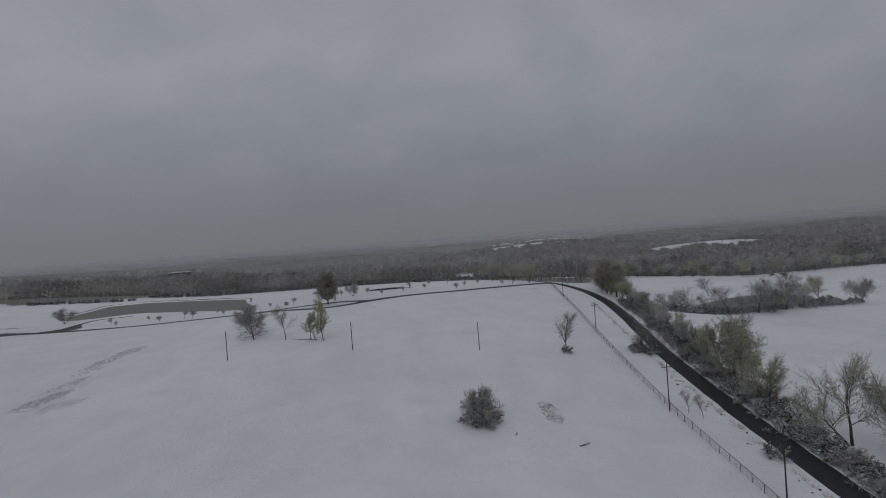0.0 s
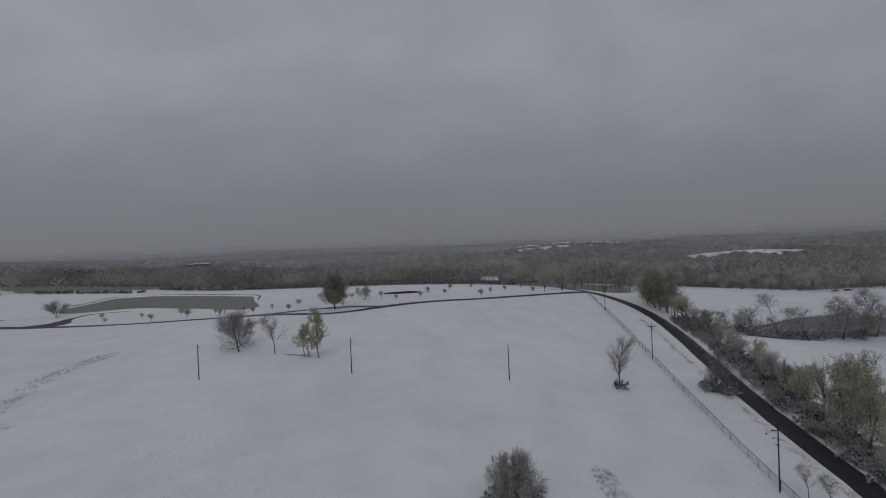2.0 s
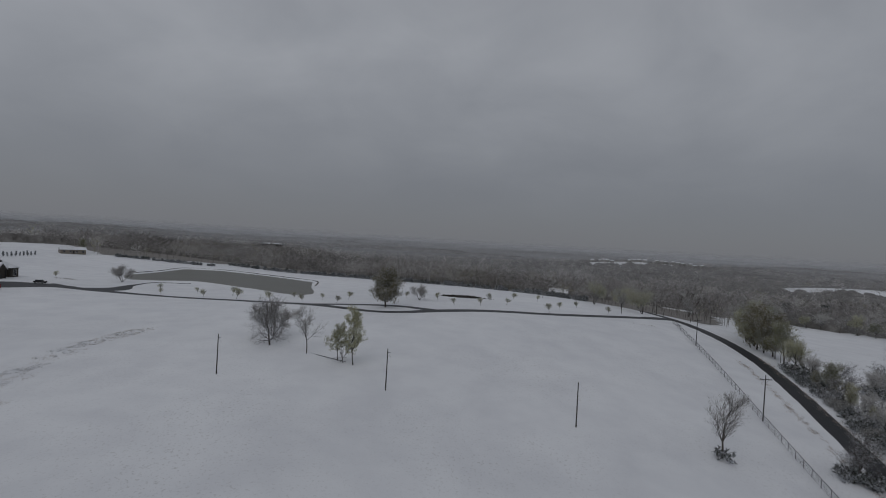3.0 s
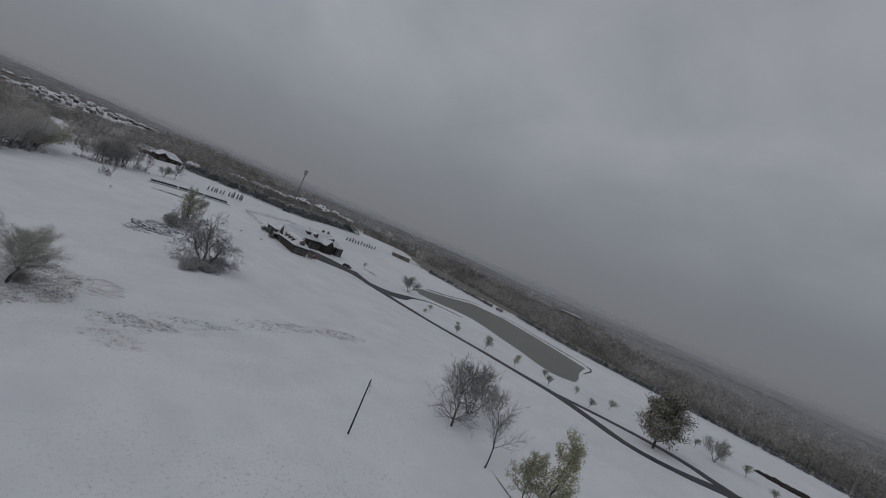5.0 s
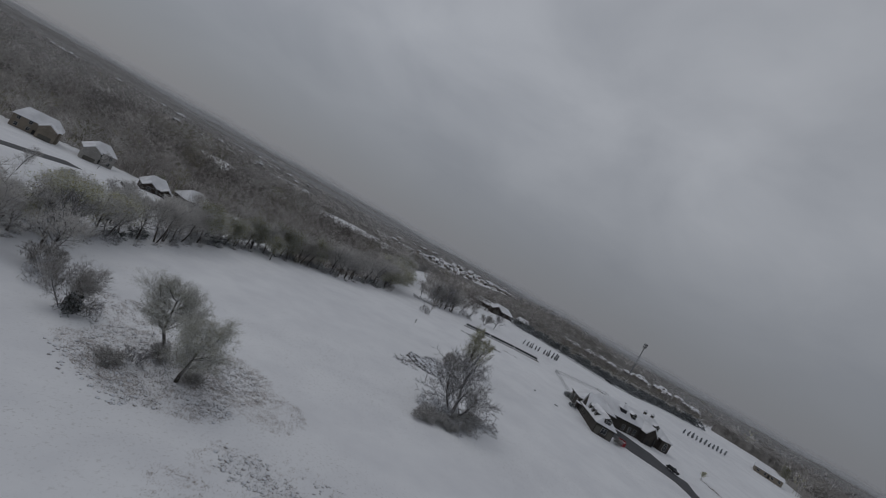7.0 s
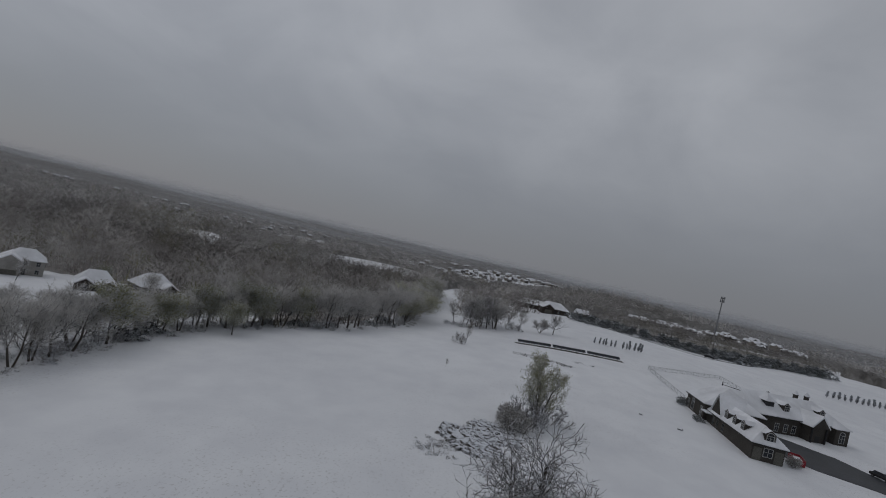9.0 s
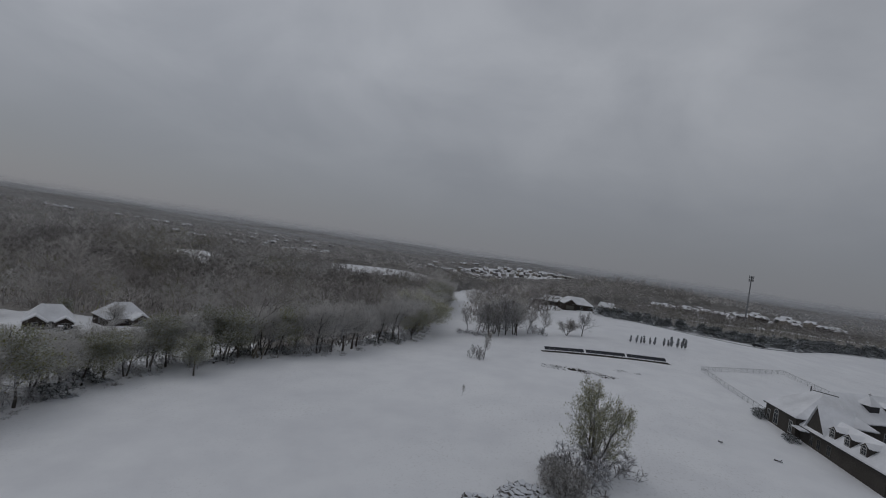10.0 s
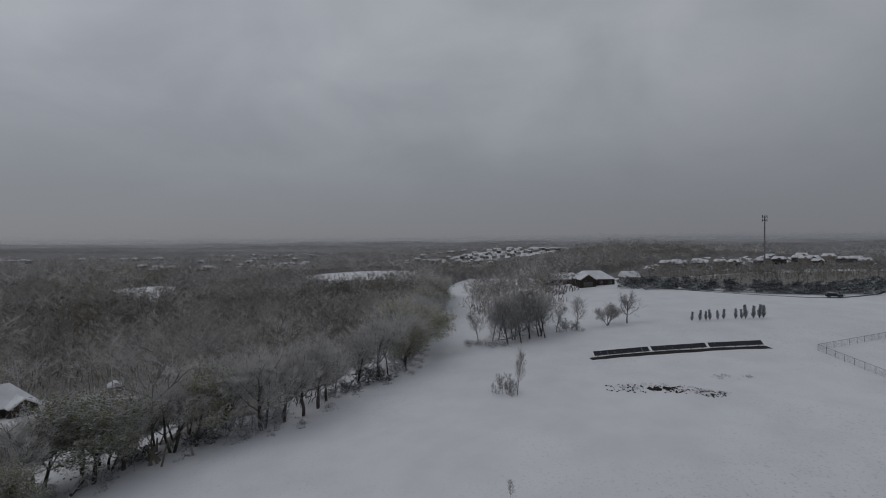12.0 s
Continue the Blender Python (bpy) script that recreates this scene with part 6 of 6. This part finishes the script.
rh = random.Random(11)
HILL_HOUSES = ((-652, 307), (-643, 317), (-647, 333), (-636, 349), (-629, 359), (-633, 381), (-669, 407), (-649, 409), (-667, 437), (-645, 430), (-666, 451), (-624, 427), (-677, 473), (-661, 475), (-663, 488), (-628, 470), (-660, 320), (-672, 345), (-690, 424), (-694, 458))
for k, (x, y) in enumerate(HILL_HOUSES):
    far_house(x, y, rh.choice((40, 55, 65, 80, 150)), rh.uniform(8, 10.5), rh.uniform(6.5, 8), rh.uniform(5.2, 6.5), (SIDING_TAN, BRICK_RED, BRICK)[k % 3], "hillside estate", "distant estate house with a snowy roof")
for k in range(52):
    row, t = k // 9, (k % 9) / 8
    far_house(-1215 - 34 * row + rh.uniform(-7, 7), 60 + 26 * row + (150 + 14 * row) * t + rh.uniform(-6, 6), rh.choice((80, 95, 100, 175)), rh.uniform(9, 12), 8, 5.5, (SIDING_TAN, SIDING, BRICK_RED)[k % 3], "valley estate", "distant estate house with a snowy roof")
for k in range(84):
    if k % 7 == 0:
        hub = (radians(rh.uniform(176, 222)), rh.uniform(850, 1900))
    a, r = hub[0] + rh.gauss(0, 0.03), hub[1] + rh.gauss(0, 60)
    far_house(-100 + r * math.cos(a), 130 + r * math.sin(a), rh.uniform(0, 180), rh.uniform(8, 14), 8, rh.uniform(8, 11), (BRICK, SIDING_TAN)[k % 2], "houses in the woods", "far house with a snowy roof among bare trees")
for k in range(30):
    far_house(rh.uniform(110, 420), rh.uniform(1510, 1640), rh.uniform(0, 180), 10, 8, 6, SIDING, "north settlement", "far house with a snowy roof among bare trees")
house(8, 402, 0, 12, 8, 3.4, SIDING, "white house half hidden by bare trees", 2.6, (0, 0), (), 1, "")
house(-403, 730, 30, 28, 14, 8, BRICK, "long dark hall with a snowy roof in the woods", 1.3, (1, 1), (), 2, "")


def mast(x, y, height):
    z = ground_z(x, y)
    th = empty("radio_mast", pose(x, y, z), "slim grey monopole mast with antennas on top", "mast")
    part("pole", rod(bmesh.new(), (0, 0, -1), (0, 0, height), 0.75, 0.42, 10), METAL, th)
    for hh in (height - 0.6, height - 3.6):
        ring = part("platform", rod(bmesh.new(), (0, 0, hh), (0, 0, hh + 0.25), 1.6, 1.6, 12), METAL, th)
        for k in range(9):
            a = 6.283 * k / 9
            part("antenna", turned(boxes((1.7, 2.0, -0.2, 0.2, -0.9, 1.5)), pose(0, 0, hh, 0, 0, math.degrees(a))), METAL, ring)
    return th


mast(-607, 372, 52.5 - ground_z(-607, 372))


# ---- rough grass, brush and small dark things ----
def tufts(name, spots, height, mat, label, seed, blade=0.03, thick=1.6):
    """Blades of dead grass or twigs, gathered in tussocks over rough ellipses: x, y, length, width, turn, number."""
    rs_ = np.random.default_rng(seed)
    vs = []
    for x, y, a, b, turn, n in spots:
        n = int(n * thick)
        m = max(3, n // 22)
        t, r = rs_.uniform(0, 6.283, m), np.sqrt(rs_.random(m))
        cu, cv = r * np.cos(t) * a, r * np.sin(t) * b
        pick = rs_.integers(0, m, n)
        size = rs_.uniform(0.2, 1.0, m)[pick]
        u, v = cu[pick] + rs_.normal(0, 0.45, n) * size, cv[pick] + rs_.normal(0, 0.45, n) * size
        c, s = math.cos(radians(turn)), math.sin(radians(turn))
        px_, py_ = x + u * c - v * s, y + u * s + v * c
        o = np.stack([px_, py_, land(px_, py_) - 0.03], 1)
        d = rs_.normal(0, 0.6, (n, 3))
        d[:, 2] = np.abs(d[:, 2]) * 0.6 + 0.35
        e = o + unit(d) * (height * size * rs_.uniform(0.4, 1.1, n))[:, None]
        w = unit(np.cross(d, rs_.normal(0, 1, (n, 3)))) * blade * rs_.uniform(0.5, 1.5, (n, 1))
        vs.append(np.stack([o - w, o + w, e + w * 0.4, e - w * 0.4], 1).reshape(-1, 3))
    vs = np.concatenate(vs)
    return tagged(new(name, fast_mesh(name, vs, np.arange(len(vs)).reshape(-1, 4), mat)), label, "grass", kind="stuff")


tufts("rough_grass", [(-111, 97, 13, 8, 60, 5200), (-118, 103, 9, 7, 30, 3200), (-106, 92, 9, 3, 60, 1800), (-114, 112, 6, 5, 20, 1200), (-124, 84, 8, 6, 60, 1600), (-99, 121, 8, 4.2, 70, 320), (-97.5, 115, 6, 4.4, 70, 320),
                      (-102, 137, 6, 3.4, 75, 200), (-105, 149, 6, 3.6, 80, 300), (-104, 158, 7, 3.8, 80, 560), (-90, 112, 5, 3, 40, 500), (-90, 86, 8, 5, 60, 700)], 0.3, GRASS, "matted tan grass poking through thin snow", 1, 0.017, 6.0)
tufts("brush_litter", [(-97.5, 117, 5.5, 2.8, 70, 480), (-100, 128, 5, 1.9, 75, 200), (-105.5, 143, 5, 1.8, 80, 190), (-110, 102, 8, 4, 60, 1100), (-105, 95, 8, 3, 60, 700), (-147, 138, 8, 5, 60, 1800), (-151, 147, 4, 2, 30, 500),
                       (-118, 104, 6, 4, 20, 800)], 0.4, BRUSH, "dark twigs and dead stalks lying in snow", 2, 0.02, 4.5)
tufts("brush_pile_litter", [(-176, 132, 6, 4, 40, 2600), (-181, 136, 5, 4, 40, 1800), (-171, 127, 4, 3, 40, 500)], 0.8, BRUSH, "heaped cut branches under snow", 3, 0.035)
tufts("verge_grass", [(53.0 + max(0, k - 14) * 0.35, 60 + 6 * k, 5, 0.8, 87, 160) for k in range(26)] + [(61 + max(0, k - 14) * 0.45, 60 + 6 * k, 5, 1.0, 87, 260) for k in range(28)], 0.5, GRASS, "dead grass along the road's edge", 4)
tufts("pond_weeds", [(-30, 259, 8, 2.2, -12, 260), (-37, 261, 7, 2.4, -12, 160)], 0.5, BRUSH, "dead stalks in a bare garden bed", 5)
tufts("field_stubble", [(17.6, 103, 5.2, 1.8, 100, 1100), (35, 246, 4, 1.2, 20, 120), (-222, 243.5, 5.5, 1.4, 10, 700)], 0.4, GRASS, "patch of rusty grass showing through snow", 6)
tufts("dug_litter", [(-252.5, 152, 7, 2.5, 80, 700), (-249, 158, 4, 1.6, 80, 500), (-257, 167, 3.5, 1.6, 80, 260)], 0.35, BRUSH, "dark stalks round the dug soil", 7)
tufts("wood_edge_litter", [(x, y + 1.2, 4.5, 1.0, 20, 260) for x, y, _ in smooth_line([(*p, 0) for p in EDGE], 7.0)], 0.6, BRUSH, "dead stalks along the woodland edge", 8)


def clods(name, spots, mat, label, category, seed):
    """Low irregular lumps of soil or rock set into the ground."""
    rs_ = random.Random(seed)
    verts, faces = [], []
    for x, y, a, b, turn, n, size in spots:
        for _ in range(n):
            t, r = rs_.uniform(0, 6.283), math.sqrt(rs_.random())
            u, v = r * math.cos(t) * a, r * math.sin(t) * b
            c, s = math.cos(radians(turn)), math.sin(radians(turn))
            px_, py_, k = x + u * c - v * s, y + u * s + v * c, size * rs_.uniform(0.3, 1.2)
            z, i = ground_z(px_, py_), len(verts)
            ring = [(px_ + k * rs_.uniform(0.6, 1.2) * math.cos(1.05 * j), py_ + k * rs_.uniform(0.6, 1.2) * math.sin(1.05 * j), z - 0.1) for j in range(6)]
            top = [(px_ + (q[0] - px_) * 0.6, py_ + (q[1] - py_) * 0.6, z + k * rs_.uniform(0.2, 0.5)) for q in ring]
            verts += ring + top
            faces += [(i + j, i + (j + 1) % 6, i + 6 + (j + 1) % 6, i + 6 + j) for j in range(6)] + [tuple(i + 6 + j for j in range(6))]
    ob = mesh_ob(name, verts, faces, mat)
    return tagged(ob, label, category, kind="stuff")


clods("dug_soil", [(-251.5, 151.5, 7.5, 2.0, 82, 60, 0.24), (-251.2, 153, 2.5, 0.8, 82, 18, 0.55), (-249.5, 157, 4, 1.6, 80, 34, 0.26), (-248, 159, 2.6, 1.6, 80, 40, 0.25), (-253, 147, 3.5, 2, 80, 30, 0.25)], SOIL_AND_SHADE, "dark dug soil clods breaking through snow", "soil", 1)
clods("bed_soil", [(-36, 261.5, 9, 4.5, -14, 420, 0.9), (-24.5, 259, 3, 1.2, 0, 16, 0.5)], SOIL_AND_SHADE, "bare dark garden bed beside the drive", "soil", 2)
clods("branch_heap", [(-176, 132, 6.5, 3.8, 40, 420, 0.85), (-181, 136, 5, 3.6, 40, 330, 0.95), (-176, 132, 3.4, 2.2, 40, 130, 1.3)], snowy("rotten_branches", (0.03, 0.027, 0.024), (0.1, 0.085, 0.07), 0.42, 0.15, scale=3.0), "dark heap of cut branches under snow", "brush pile", 3)
HUMMOCK = snowy("grass_hummocks", (0.1, 0.085, 0.07), (0.26, 0.22, 0.185), 0.62, 0.25, scale=3.0)
clods("hummocks", [(-111, 97, 13, 8, 60, 260, 0.3), (-117, 103, 8, 6, 30, 170, 0.3), (-104, 93, 9, 3.5, 60, 120, 0.32), (-98, 116, 6, 3.2, 70, 90, 0.35), (-100, 126, 6, 2.2, 75, 40, 0.3), (-103, 138, 5, 2.2, 75, 36, 0.3),
                   (-105, 147, 5, 2.4, 80, 50, 0.3), (-104, 158, 6, 3.0, 80, 90, 0.3), (-124, 84, 8, 5, 60, 60, 0.28), (-90, 86, 8, 5, 60, 30, 0.22)], HUMMOCK, "low hummocks of dead grass capped with snow", "grass", 5)
clods("verge_stones", [(52, 80 + 14 * k, 4, 1.5, 88, 7, 0.28) for k in range(4)], SOIL_AND_SHADE, "dark stones and clods on the snowy verge", "stones", 4)


def log(x, y, turn, length, radius, label):
    th = empty("fallen_branch", pose(x, y, ground_z(x, y) + radius * 0.5, 0, 0, turn), label, "branch")
    part("stem", turned(rod(bmesh.new(), (-length / 2, 0, 0), (length / 2, 0, 0.1), radius, radius * 0.5, 7), Matrix.Identity(4)), BARK, th)
    part("side_branch", rod(bmesh.new(), (length * 0.1, 0, 0.05), (length * 0.35, length * 0.18, 0.35), radius * 0.6, radius * 0.2, 6), BARK, th)


log(21, 89.8, 25, 2.2, 0.2, "dark fallen branch lying in the pasture")
log(-47.0, 151.6, -22, 11, 0.16, "long fallen trunk beside the young trees")
log(-207.3, 177.5, 40, 1.2, 0.2, "dark fallen branch on the lawn snow")
log(-212.0, 170.5, 10, 0.9, 0.2, "dark fallen branch on the lawn snow")
log(-230, 69, 25, 4.5, 0.45, "thick dark fallen trunk at the woodland edge")
log(9.5, 93, 70, 0.8, 0.12, "dark fallen branch lying in the pasture")


# ---- see-through shells that imitate misty haze over the far woods ----
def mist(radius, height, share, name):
    """A ring-shaped sheet added to imitate distance haze; it thins out upward, lit by the sky like everything else."""
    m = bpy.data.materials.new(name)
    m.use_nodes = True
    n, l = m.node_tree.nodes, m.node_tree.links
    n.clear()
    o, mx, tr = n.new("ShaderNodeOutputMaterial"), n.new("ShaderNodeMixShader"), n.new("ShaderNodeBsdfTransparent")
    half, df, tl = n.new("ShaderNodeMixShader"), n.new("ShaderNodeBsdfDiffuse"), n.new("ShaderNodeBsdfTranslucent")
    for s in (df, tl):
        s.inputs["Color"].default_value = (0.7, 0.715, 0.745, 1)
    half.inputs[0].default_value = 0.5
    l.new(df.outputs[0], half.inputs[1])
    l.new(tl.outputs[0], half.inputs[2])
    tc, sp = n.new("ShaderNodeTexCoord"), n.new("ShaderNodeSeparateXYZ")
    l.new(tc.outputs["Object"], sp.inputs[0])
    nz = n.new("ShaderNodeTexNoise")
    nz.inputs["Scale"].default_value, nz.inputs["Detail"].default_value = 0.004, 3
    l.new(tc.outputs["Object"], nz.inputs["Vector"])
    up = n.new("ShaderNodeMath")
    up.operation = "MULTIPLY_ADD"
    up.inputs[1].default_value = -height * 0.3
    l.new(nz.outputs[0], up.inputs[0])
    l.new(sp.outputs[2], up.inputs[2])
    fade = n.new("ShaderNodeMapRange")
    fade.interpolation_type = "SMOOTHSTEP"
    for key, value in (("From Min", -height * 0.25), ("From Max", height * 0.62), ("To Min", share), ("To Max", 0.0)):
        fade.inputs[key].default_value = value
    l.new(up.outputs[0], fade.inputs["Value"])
    # the imitated haze is denser toward the north
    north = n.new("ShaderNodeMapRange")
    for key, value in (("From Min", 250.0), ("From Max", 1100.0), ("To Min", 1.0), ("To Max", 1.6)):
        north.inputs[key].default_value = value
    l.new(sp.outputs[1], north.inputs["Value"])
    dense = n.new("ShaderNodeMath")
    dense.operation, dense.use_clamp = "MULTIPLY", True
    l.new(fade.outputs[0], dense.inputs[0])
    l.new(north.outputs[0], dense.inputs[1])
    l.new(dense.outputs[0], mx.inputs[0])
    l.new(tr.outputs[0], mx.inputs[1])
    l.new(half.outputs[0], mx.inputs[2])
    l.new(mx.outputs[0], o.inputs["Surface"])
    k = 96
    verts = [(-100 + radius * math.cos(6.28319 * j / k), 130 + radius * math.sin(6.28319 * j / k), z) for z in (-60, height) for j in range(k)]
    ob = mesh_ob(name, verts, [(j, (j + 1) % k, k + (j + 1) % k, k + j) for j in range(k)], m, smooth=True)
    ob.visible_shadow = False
    return tagged(ob, "see-through grey shell imitating haze over the distant woods", "mist", kind="structure")


# nested rings, denser outward, stand in for haze that builds up with distance
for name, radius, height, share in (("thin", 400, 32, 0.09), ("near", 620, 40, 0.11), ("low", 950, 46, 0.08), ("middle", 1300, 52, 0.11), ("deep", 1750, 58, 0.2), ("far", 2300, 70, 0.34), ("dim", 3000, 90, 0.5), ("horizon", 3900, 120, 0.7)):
    mist(radius, height, share, "haze_shell_" + name)
